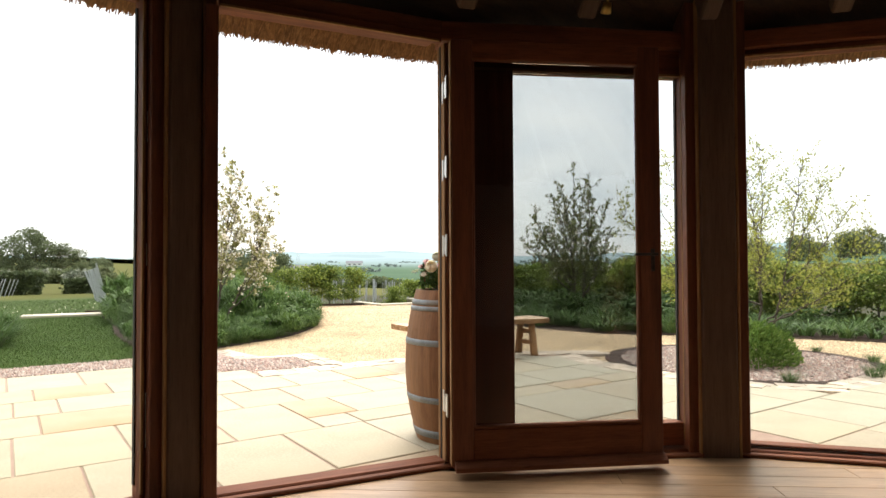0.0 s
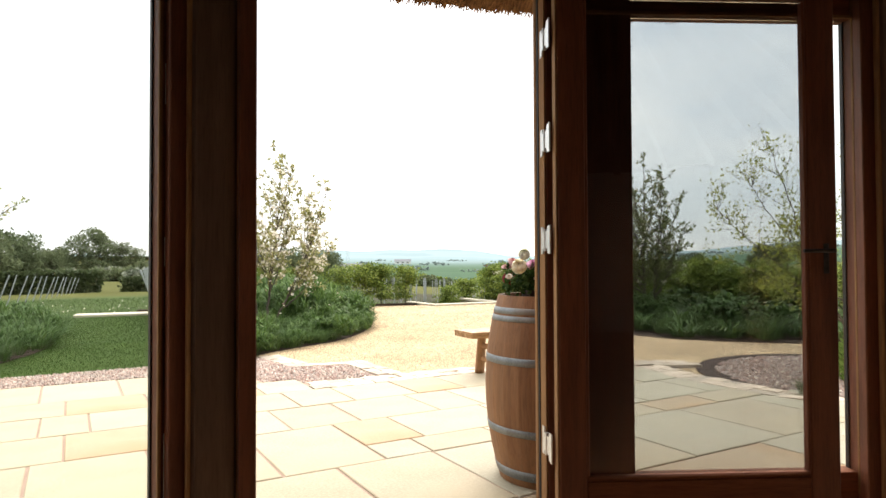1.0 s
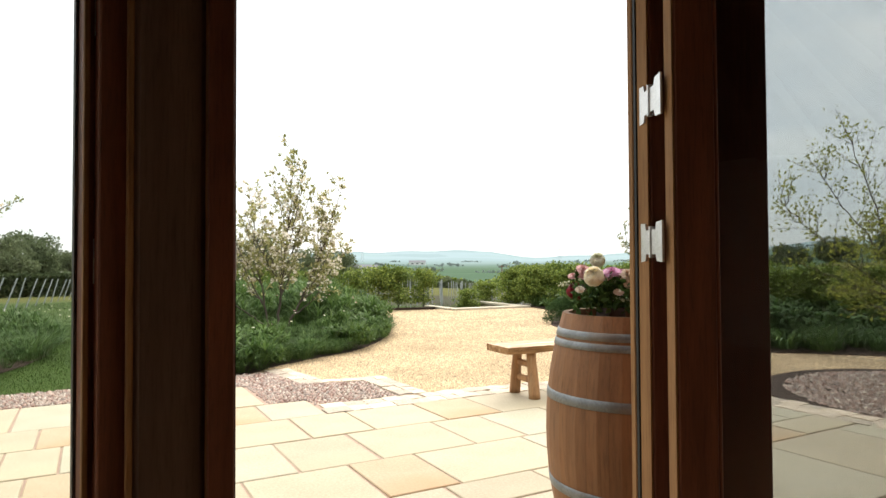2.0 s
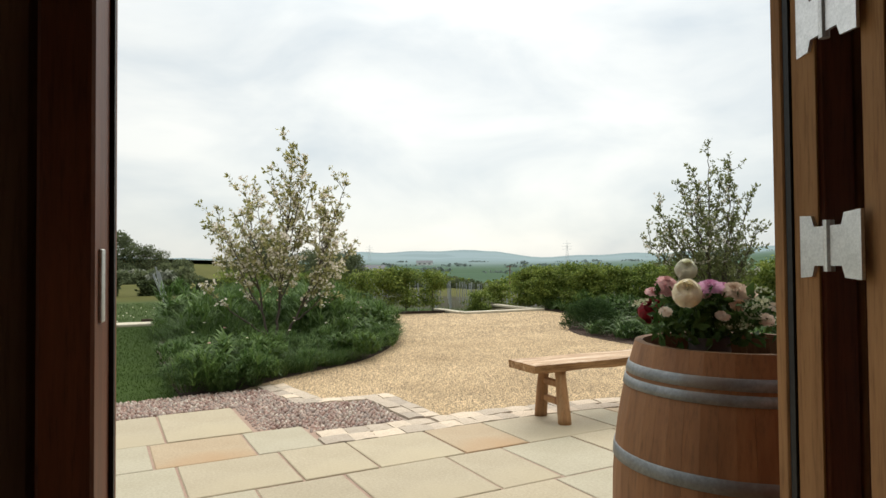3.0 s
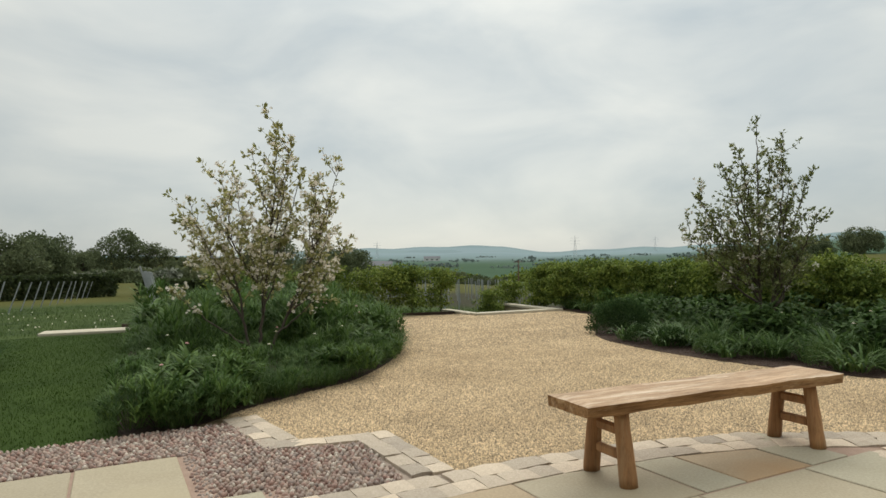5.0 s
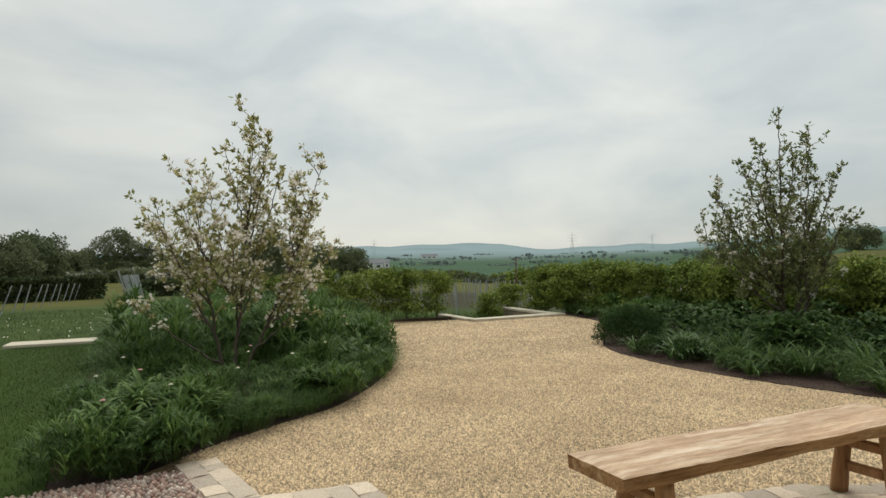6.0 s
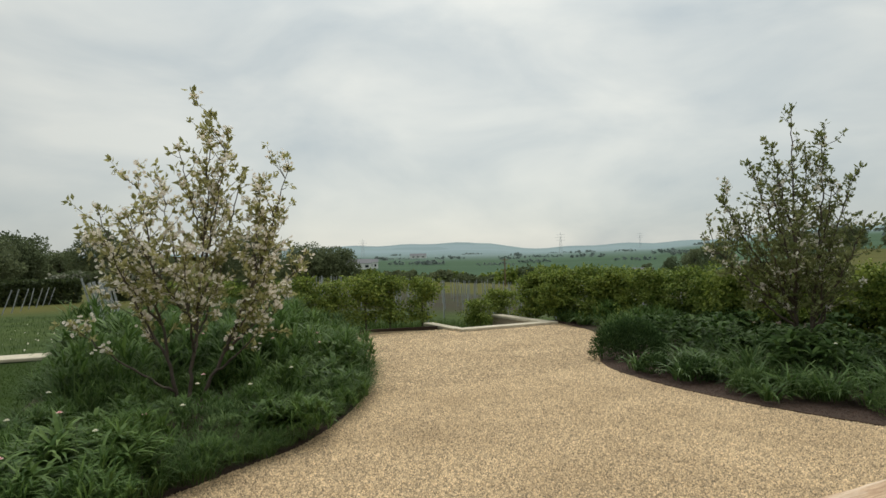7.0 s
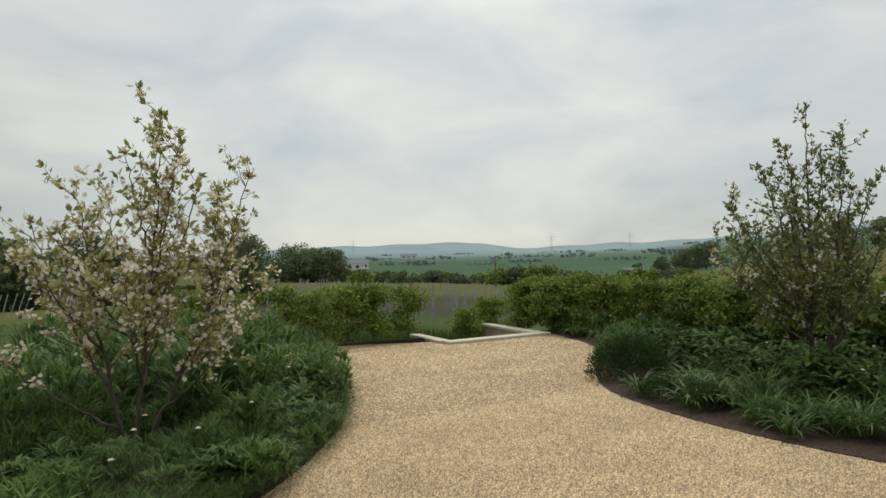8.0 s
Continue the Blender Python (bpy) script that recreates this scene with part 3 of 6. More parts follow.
a_box("top_jamb", 1.14, 0.04, 0.05, pose(0.572, -0.09, HEAD + 0.025), M_FRAME_H, door_frame)
a_box("top_seal", 1.12, 0.012, 0.012, pose(0.565, -0.064, HEAD + 0.041), M_RUBBER, door_frame, "black rubber seal", 0)
a_box("top_edge", 1.12, 0.016, 0.012, pose(0.565, -0.115, HEAD + 0.005), M_EDGE, door_frame, "pale bare oak edge", 0.002)
a_box("strike_plate", 0.004, 0.025, 0.09, pose(0.002, -0.085, 1.15), M_HINGE, door_frame, "satin steel strike plate", 0.001)
# keeps on the edge of the neighbouring bay
for z, h in ((0.42, 0.24), (1.15, 0.1), (1.72, 0.14)):
    tagged(a_box("keep", 0.022, 0.006, h, on_bay(1.265, -0.052, z, "left"), M_HINGE, bevel=0.001), "small steel keep on the window edge", "keep")

# the door leaf, folded right back into the room
LEAF_W = 1.13
leaf = empty("door_leaf", on_bay(0.015, -0.25, 0, "fixed"), "open glazed door leaf of stained hardwood", "door")
for x, w in ((0.055, 0.11), (LEAF_W - 0.06, 0.12)):
    a_box("stile", w, 0.06, 2.2, pose(x, 0, 1.165), M_FRAME, leaf, bevel=0.005)
a_box("edge_strip", 0.006, 0.054, 2.18, pose(-0.003, 0.0, 1.165), M_EDGE, leaf, "pale bare oak edge", 0.001)
a_box("top_rail", LEAF_W - 0.23, 0.058, 0.1, pose(LEAF_W / 2 - 0.005, 0, 2.215), M_FRAME_H, leaf)
a_box("bottom_rail", LEAF_W - 0.23, 0.058, 0.19, pose(LEAF_W / 2 - 0.005, 0, 0.16), M_FRAME_H, leaf)
a_box("glazing_bead", LEAF_W - 0.23, 0.03, 0.02, pose(LEAF_W / 2 - 0.005, -0.012, 0.265), M_FRAME_H, leaf, bevel=0.006)
for x in (0.115, LEAF_W - 0.125):
    a_box("glazing_bead", 0.012, 0.03, 1.88, pose(x, -0.012, 1.215), M_FRAME, leaf, bevel=0.004)
pane(leaf, LEAF_W - 0.235, 1.9, pose(LEAF_W / 2 - 0.005, 0.008, 1.21), M_GLASS_SOLAR, "grey solar control glass")
bm = bmesh.new()
drip = [(-0.03, 0.0), (-0.085, 0.006), (-0.085, 0.028), (-0.05, 0.05), (-0.03, 0.055)]
ends = [[bm.verts.new((x, y, z + 0.05)) for y, z in drip] for x in (0.01, LEAF_W + 0.0)]
for j in range(5):
    bm.faces.new((ends[0][j], ends[0][(j + 1) % 5], ends[1][(j + 1) % 5], ends[1][j]))
bm.faces.new(ends[0])
bm.faces.new(ends[1][::-1])
bmesh.ops.recalc_face_normals(bm, faces=bm.faces)
part("weather_bar", bm, M_FRAME_H, leaf)
handle = a_box("handle_plate", 0.022, 0.005, 0.12, pose(LEAF_W - 0.05, -0.034, 1.12), M_BRONZE, leaf, "slim dark handle plate", 0.002)
bm = bmesh.new()
tube(bm, (0, 0, 0.03), (0, -0.045, 0.03), 0.008, 0.008)
tube(bm, (0.006, -0.045, 0.03), (-0.12, -0.045, 0.03), 0.008, 0.007)
part("lever", bm, M_BRONZE, handle)
for z in (0.37, 1.2, 1.61, 2.03):
    # a projecting hinge: two waisted plates and a knuckle
    bm = bmesh.new()
    for side in (-1, 1):
        pts = [(0.008, -0.035), (0.038, -0.035), (0.046, -0.055), (0.088, -0.058), (0.088, 0.058), (0.046, 0.055), (0.038, 0.035), (0.008, 0.035)]
        top = [bm.verts.new((side * x, -0.003, y)) for x, y in pts]
        low = [bm.verts.new((side * x, 0.003, y)) for x, y in pts]
        bm.faces.new(top)
        bm.faces.new(low[::-1])
        for j in range(8):
            bm.faces.new((top[j], low[j], low[(j + 1) % 8], top[(j + 1) % 8]))
    tube(bm, (0, 0, -0.045), (0, 0, 0.045), 0.009, 0.009, 10)
    bmesh.ops.recalc_face_normals(bm, faces=bm.faces)
    hinge = part("hinge", bm, M_HINGE, leaf, "projecting satin steel hinge")
    hinge.matrix_basis = pose(-0.02, 0.1, z, 0, 0, 90)
    for x in (-0.068, 0.068):
        for dz in (-0.04, 0.04):
            bm = bmesh.new()
            tube(bm, (x, -0.002, dz), (x, -0.0055, dz), 0.004, 0.004, 8)
            part("screw", bm, M_STEEL, hinge)

# roof: thatch outside, dark boarded cone within
bm = bmesh.new()
EAVE_R, EAVE_Z = 4.55, 2.33
lathe(bm, [(4.05, 2.82), (4.3, 2.62), (EAVE_R, EAVE_Z + 0.04), (EAVE_R + 0.16, EAVE_Z + 0.25), (EAVE_R - 0.1, EAVE_Z + 0.55), (2.2, 4.9), (0.2, 6.6)], 96)
ob = tagged(part("roof", bm, M_THATCH), "thick reed thatch roof with a ragged eave", "roof", kind="structure")
ob.location = MIDDLE
bm = bmesh.new()
lathe(bm, [(4.2, 2.47), (2.2, 3.75), (0.15, 5.05)], 48)
ob = tagged(part("ceiling", bm, M_BEAM), "dark boarded cone ceiling", "ceiling", kind="structure")
ob.location = MIDDLE
for k in range(36):
    m = Matrix.Translation(MIDDLE) @ pose(0, 0, 0, 0, 0, 10 * k + 2.5) @ pose(2.08, 0, 3.69, 0, 32.6, 0)
    tagged(a_box("rafter_%d" % (k + 1), 4.4, 0.1, 0.16, m, M_RAFTER, bevel=0.012), "dark round-house rafter", "rafter", "rafters", "structure")
rng = np.random.default_rng(5)
rv, rf = [], []
for j in range(16000):
    a = radians(72) + rng.uniform(-0.95, 0.95)
    r1 = EAVE_R + rng.uniform(-0.1, 0.14)
    z1 = EAVE_Z + 0.02 + abs(r1 - EAVE_R) * 1.0 + rng.normal(0, 0.006)
    length = rng.uniform(0.15, 0.3)
    a0, w = a + rng.normal(0, 0.01), 0.004
    for rr, zz, aa in ((r1 - length * 0.8, z1 + length * 0.6, a0), (r1, z1, a)):
        for da, dz in ((-w / 6, 0), (w / 6, 0), (0, w)):
            rv.append((rr * math.cos(aa + da), rr * math.sin(aa + da), zz + dz))
    b0 = 6 * j
    rf += [(b0, b0 + 1, b0 + 4, b0 + 3), (b0 + 1, b0 + 2, b0 + 5, b0 + 4), (b0 + 2, b0, b0 + 3, b0 + 5), (b0 + 3, b0 + 4, b0 + 5)]
ob = tagged(new("thatch_reeds", mesh_of("thatch_reeds", rv, rf, M_THATCH)), "ragged golden brown reed ends of the eave", "thatch", kind="stuff")
ob.location = MIDDLE
# floor: a subfloor and wide oak boards
bm = bmesh.new()
bm.faces.new([bm.verts.new(MIDDLE + Vector((math.cos(k * math.pi / 36) * 4.05, math.sin(k * math.pi / 36) * 4.05, FLOOR_Z - 0.014))) for k in range(72)])
floor = tagged(part("floor", bm, M_JOINT), "wide oak floorboards of the round room", "floor", kind="structure")

# ---- the barrel with its flowers ----
BARREL = (2.447, 3.388)


def barrel_r(z):
    """Radius of the barrel at a height."""
    return 0.353 - 0.072 * ((z - 0.47) / 0.47) ** 2


def barrel():
    b = empty("wine_barrel", pose(*BARREL, 0.0), "oak wine barrel with grey steel hoops on the patio", "barrel")
    count = 24
    for k in range(count):
        # one curved stave
        bm = bmesh.new()
        rows = []
        for j in range(13):
            z = 0.94 * j / 12
            r = barrel_r(z)
            a0, a1 = (k + 0.004) * 2 * math.pi / count, (k + 0.996) * 2 * math.pi / count
            rows.append([bm.verts.new((rr * math.cos(a), rr * math.sin(a), z)) for rr, a in ((r - 0.022, a0), (r, a0), (r + 0.0012, (a0 + a1) / 2), (r, a1), (r - 0.022, a1))])
        for p, q in zip(rows, rows[1:]):
            for i in range(5):
                bm.faces.new((p[i], p[(i + 1) % 5], q[(i + 1) % 5], q[i]))
        bm.faces.new(rows[0][::-1])
        bm.faces.new(rows[-1])
        bmesh.ops.recalc_face_normals(bm, faces=bm.faces)
        for q in bm.faces:
            centre = q.calc_center_median()
            q.material_index = int(centre.z > 0.93 or (centre.z > 0.8 and math.hypot(centre.x, centre.y) < barrel_r(centre.z) - 0.012))
        part("stave", bm, M_BARREL, b).data.materials.append(M_CHIME)
    for z0, z1 in ((0.035, 0.083), (0.255, 0.293), (0.602, 0.64), (0.813, 0.841), (0.85, 0.881)):
        bm = bmesh.new()
        mid = (z0 + z1) / 2
        lathe(bm, [(barrel_r(z0) + 0.0005, z0), (barrel_r(z0) + 0.0035, z0 + 0.001), (barrel_r(mid) + 0.004, mid), (barrel_r(z1) + 0.0035, z1 - 0.001), (barrel_r(z1) + 0.0005, z1)], 72)
        hoop = part("hoop", bm, M_HOOP, b, "dull grey steel hoop", True)
        a = 3.6 + z0 * 3
        for dz in (-0.008, 0.008):
            bm = bmesh.new()
            r = barrel_r(mid) + 0.0025
            tube(bm, (r * math.cos(a), r * math.sin(a), mid + dz), ((r + 0.005) * math.cos(a), (r + 0.005) * math.sin(a), mid + dz), 0.006, 0.004, 8)
            part("rivet", bm, M_HOOP, hoop)
    for k in range(6):
        # boards of the sunken head
        w = 0.5 / 6
        y = -0.25 + w * (k + 0.5)
        h = math.sqrt(max(0.254 ** 2 - (abs(y) + w / 2) ** 2, 0.0016)) * 2
        a_box("head_board", h, w - 0.002, 0.02, pose(0, y, 0.842), M_HEAD, b, bevel=0.002)
    return b


barrel()
rng = np.random.default_rng(11)


def blades(rng, count, length, width, spread, lean, bend=0.5, segments=3, low=0.0):
    """Arching strap leaves from one root: verts and faces."""
    v, f = [], []
    for _ in range(count):
        a, r = rng.uniform(0, 2 * math.pi), spread * math.sqrt(rng.random())
        x, y, z = r * math.cos(a), r * math.sin(a), low
        a += rng.normal(0, 0.6)
        tilt = lean * rng.uniform(0.3, 1.2)
        size, w = length * rng.uniform(0.55, 1.1), width * rng.uniform(0.7, 1.2)
        dx, dy = math.cos(a), math.sin(a)
        b0 = len(v)
        for i in range(segments + 1):
            t = i / segments
            ww = w * (1 - t ** 2) * (0.6 + 0.8 * min(t * 3, 1)) / 1.4 + 0.0006
            v += [(x - dy * ww, y + dx * ww, z), (x + dy * ww, y - dx * ww, z)]
            s = size / segments
            x, y, z = x + dx * math.sin(tilt) * s, y + dy * math.sin(tilt) * s, max(z + math.cos(tilt) * s, low)
            tilt += bend * rng.uniform(0.5, 1.3)
        f += [(b0 + 2 * i, b0 + 2 * i + 1, b0 + 2 * i + 3, b0 + 2 * i + 2) for i in range(segments)]
    return v, f


def leaves_at(rng, points, size, wide=0.55, up=0.4, ways=None):
    """A pointed, folded leaf at each point: verts and faces."""
    p = np.asarray(points, float)
    n = len(p)
    d = rng.normal(0, 1, (n, 3))
    if ways is not None:
        d = d * 0.7 + np.asarray(ways)
    d[:, 2] += up
    d /= np.linalg.norm(d, axis=1)[:, None]
    h = np.cross(d, rng.normal(0, 1, (n, 3)))
    h /= np.linalg.norm(h, axis=1)[:, None] + 1e-9
    k = np.cross(d, h)
    s = size * rng.uniform(0.6, 1.3, (n, 1))
    w = s * wide * 0.5
    v = np.stack([p, p + d * s * 0.45 + h * w + k * w * 0.35, p + d * s, p + d * s * 0.45 - h * w + k * w * 0.35], 1)
    q = np.arange(n)[:, None] * 4
    return v.reshape(-1, 3), np.concatenate([q + np.array([0, 1, 2]), q + np.array([0, 2, 3])])


def joined(*pieces):
    v, f, at = [], [], 0
    for pv, pf in pieces:
        v += [tuple(x) for x in pv]
        f += [tuple(int(i) + at for i in x) for x in pf]
        at += len(pv)
    return v, f


M_CREAM = leafy("cream_petal", (0.82, 0.78, 0.64), (0.9, 0.87, 0.77), through_light=0.5)
M_PINK = leafy("pink_petal", (0.72, 0.4, 0.42), (0.85, 0.58, 0.57), through_light=0.3)
M_MAGENTA = leafy("mauve_petal", (0.62, 0.27, 0.48), (0.78, 0.46, 0.65), through_light=0.3)
M_RED = leafy("crimson_petal", (0.12, 0.005, 0.01), (0.24, 0.011, 0.022), through_light=0.15)
M_PEACH = leafy("peach_petal", (0.78, 0.56, 0.42), (0.87, 0.72, 0.58), through_light=0.3)
M_FILLER = leafy("cream_green_floret", (0.4, 0.42, 0.24), (0.8, 0.78, 0.6), through_light=0.4)
M_VASE = grained("dark_terracotta", (0.03, 0.02, 0.016), (0.06, 0.04, 0.03), 20, 0.7)


def bloom(rng, size, layers=5, cup=0.0):
    """A double flower of cupped petals, facing up the z axis."""
    v, f = [], []
    for layer in range(layers):
        t = layer / (layers - 1)
        count = 5 + layer
        rad, rise = size * (0.16 + 0.84 * t), radians(82 - (77 - 38 * cup) * t)
        for k in range(count):
            a = 2 * math.pi * (k + 0.5 * layer) / count + rng.normal(0, 0.1)
            wide = rad * 0.75 + size * 0.1
            b0 = len(v)
            for i in range(4):
                u = i / 3
                out = rad * u * math.cos(rise * (1 - 0.35 * u)) + size * 0.05
                up = rad * math.sin(rise) * u * (1 if t < 0.6 else 1 - 0.5 * u) + size * 0.12 * (1 - t)
                w = wide * (0.25 + 0.75 * math.sin(math.pi * min(0.72, 0.2 + 0.55 * u))) * 0.5 * (0.85 if i == 3 else 1)
                for side in (-1, 0, 1):
                    cup = -0.12 * size * (1 - abs(side)) * u
                    v.append(((out + cup) * math.cos(a) - side * w * math.sin(a), (out + cup) * math.sin(a) + side * w * math.cos(a), up))
            for i in range(3):
                for j in range(2):
                    f.append((b0 + 3 * i + j, b0 + 3 * i + j + 1, b0 + 3 * i + j + 4, b0 + 3 * i + j + 3))
    return v, f


def globe(rng, size):
    """A full double flower: petals wrapped in layers round a ball, facing up the z axis."""
    v, f = [], []
    for layer, (r, top, low, count) in enumerate(((0.3, 8, 70, 4), (0.48, 14, 85, 5), (0.66, 20, 100, 6), (0.84, 28, 115, 7), (1.0, 40, 125, 8))):
        for k in range(count):
            a0, wide = 6.283 * (k + 0.5 * layer) / count + rng.normal(0, 0.08), 6.283 / count * 0.72
            lip = rng.uniform(0.03, 0.12)
            b0 = len(v)
            for i in range(4):
                e = radians(low + (top - low) * i / 3)
                for j in range(4):
                    a = a0 + wide * (j / 1.5 - 1) * (1 if i < 3 else 0.75)
                    rr = size * r * (1 + (lip if i == 3 else 0)) * (1 + 0.03 * rng.normal())
                    v.append((rr * math.sin(e) * math.cos(a), rr * math.sin(e) * math.sin(a), rr * 0.85 * math.cos(e) + (1 - r) * size * 0.25))
            f += [(b0 + 4 * i + j, b0 + 4 * i + j + 1, b0 + 4 * i + j + 5, b0 + 4 * i + j + 4) for i in range(3) for j in range(3)]
    return v, f


def bouquet():
    """Cut flowers in a low dark vase on the barrel head."""
    base = Vector((2.285, 3.345, 0.883))
    q = empty("flower_arrangement", Matrix.Translation(base), "arrangement of cream, pink and crimson flowers in a dark pot", "flowers")
    bm = bmesh.new()
    lathe(bm, [(0.0, -0.031), (0.04, -0.031), (0.052, 0.02), (0.056, 0.05), (0.052, 0.085), (0.045, 0.085), (0.045, 0.03), (0.0, 0.03)], 20)
    part("vase", bm, M_VASE, q, "dark brown pot", True)
    right, far = Vector((0.72, -0.69, 0)), Vector((0.69, 0.72, 0))

    def spot(r, d, z):
        return right * r + far * d + Vector((0, 0, z))
    heads = [("ranunculus", M_CREAM, 0.04, spot(-0.061, -0.06, 0.206), 1), ("ranunculus", M_CREAM, 0.032, spot(-0.05, 0.08, 0.268), 0.95), ("carnation", M_PINK, 0.034, spot(-0.105, 0.065, 0.216), 0.6), ("carnation", M_PINK, 0.028, spot(-0.105, 0.04, 0.235), 0.5), ("carnation", M_PINK, 0.022, spot(-0.145, 0.05, 0.205), 0.5), ("peony", M_RED, 0.042, spot(-0.142, 0.19, 0.138), 1.0), ("carnation", M_RED, 0.02, spot(-0.125, 0.1, 0.165), 0.8), ("chrysanthemum", M_MAGENTA, 0.036, spot(0.005, 0, 0.221), 0.5), ("chrysanthemum", M_MAGENTA, 0.03, spot(0.045, 0.03, 0.215), 0.5), ("lily", M_PEACH, 0.036, spot(0.066, -0.007, 0.21), 0.7), ("lily", M_PEACH, 0.03, spot(0.1, 0.03, 0.2), 0.6), ("carnation", M_PINK, 0.024, spot(-0.015, 0, 0.205), 0.7), ("carnation", M_PEACH, 0.022, spot(0.07, -0.02, 0.175), 0.9), ("daisy", M_BLOSSOM, 0.022, spot(0.14, -0.02, 0.135), 0.9), ("daisy", M_BLOSSOM, 0.02, spot(0.03, -0.04, 0.145), 0.9), ("daisy", M_BLOSSOM, 0.02, spot(0.175, 0.03, 0.165), 0.7), ("daisy", M_BLOSSOM, 0.018, spot(-0.115, -0.04, 0.155), 1)]
    for name, mat, size, at, face in heads:
        ob = new(name, mesh_of(name, *(globe(rng, size) if name in ("ranunculus", "peony") else bloom(rng, size, 6, 0.3)), mat, name != "ranunculus"))
        ob.parent = q
        way = Vector((-0.6 * face + rng.normal(0, 0.1), -0.75 * face + rng.normal(0, 0.1), 0.8))
        ob.matrix_basis = Matrix.Translation(at) @ way.to_track_quat("Z", "Y").to_matrix().to_4x4()
        bm = bmesh.new()
        tube(bm, Vector((0, 0, 0.05)) + Vector((at.x, at.y, 0)) * 0.1, at, 0.0025, 0.002, 6)
        part("stem", bm, M_LEAF_BED, q)
    pts = np.array([tuple(spot(min(max(rng.normal(0.0, 0.085), -0.13), 0.18), min(max(rng.normal(0.04, 0.05), -0.05), 0.15), rng.uniform(0.07, 0.2))) for _ in range(800)])
    ob = new("foliage", mesh_of("foliage", *leaves_at(rng, pts, 0.036, 0.5, 0.2), M_LEAF_BROAD))
    ob.parent = q
    pts = []
    for r, z, count in ((0.12, 0.15, 12), (0.2, 0.19, 9), (0.03, 0.145, 8), (-0.11, 0.15, 5)):
        for _ in range(count):
            c = spot(rng.normal(r, 0.04), rng.normal(0.02, 0.035), rng.normal(z, 0.025))
            pts += [tuple(c + Vector((p[0], p[1], 0.3 * p[2]))) for p in rng.normal(0, 0.011, (26, 3))]
    ob = new("filler_blossom", mesh_of("filler_blossom", *leaves_at(rng, pts, 0.0085, 0.9, 0.6), M_FILLER))
    ob.parent = q
    tagged(ob, "tiny creamy white filler blossom")
    at = spot(-0.155, 0.17, 0.1)
    v, f = blades(rng, 6, 0.085, 0.017, 0.012, 1.1, 0.35, 4, -10)
    ob = new("sprig", mesh_of("sprig", [(at.x + x, at.y + y, at.z + z + 10) for x, y, z in v], f, M_LEAF_STRAP))
    ob.parent = q
    v, f = blades(rng, 9, 0.11, 0.012, 0.03, 1.2, 0.9, 4, -10)
    ob = new("trailing_leaf", mesh_of("trailing_leaf", [(x, y, z + 0.08) for x, y, z in v], f, M_LEAF_GREY))
    ob.parent = q


bouquet()


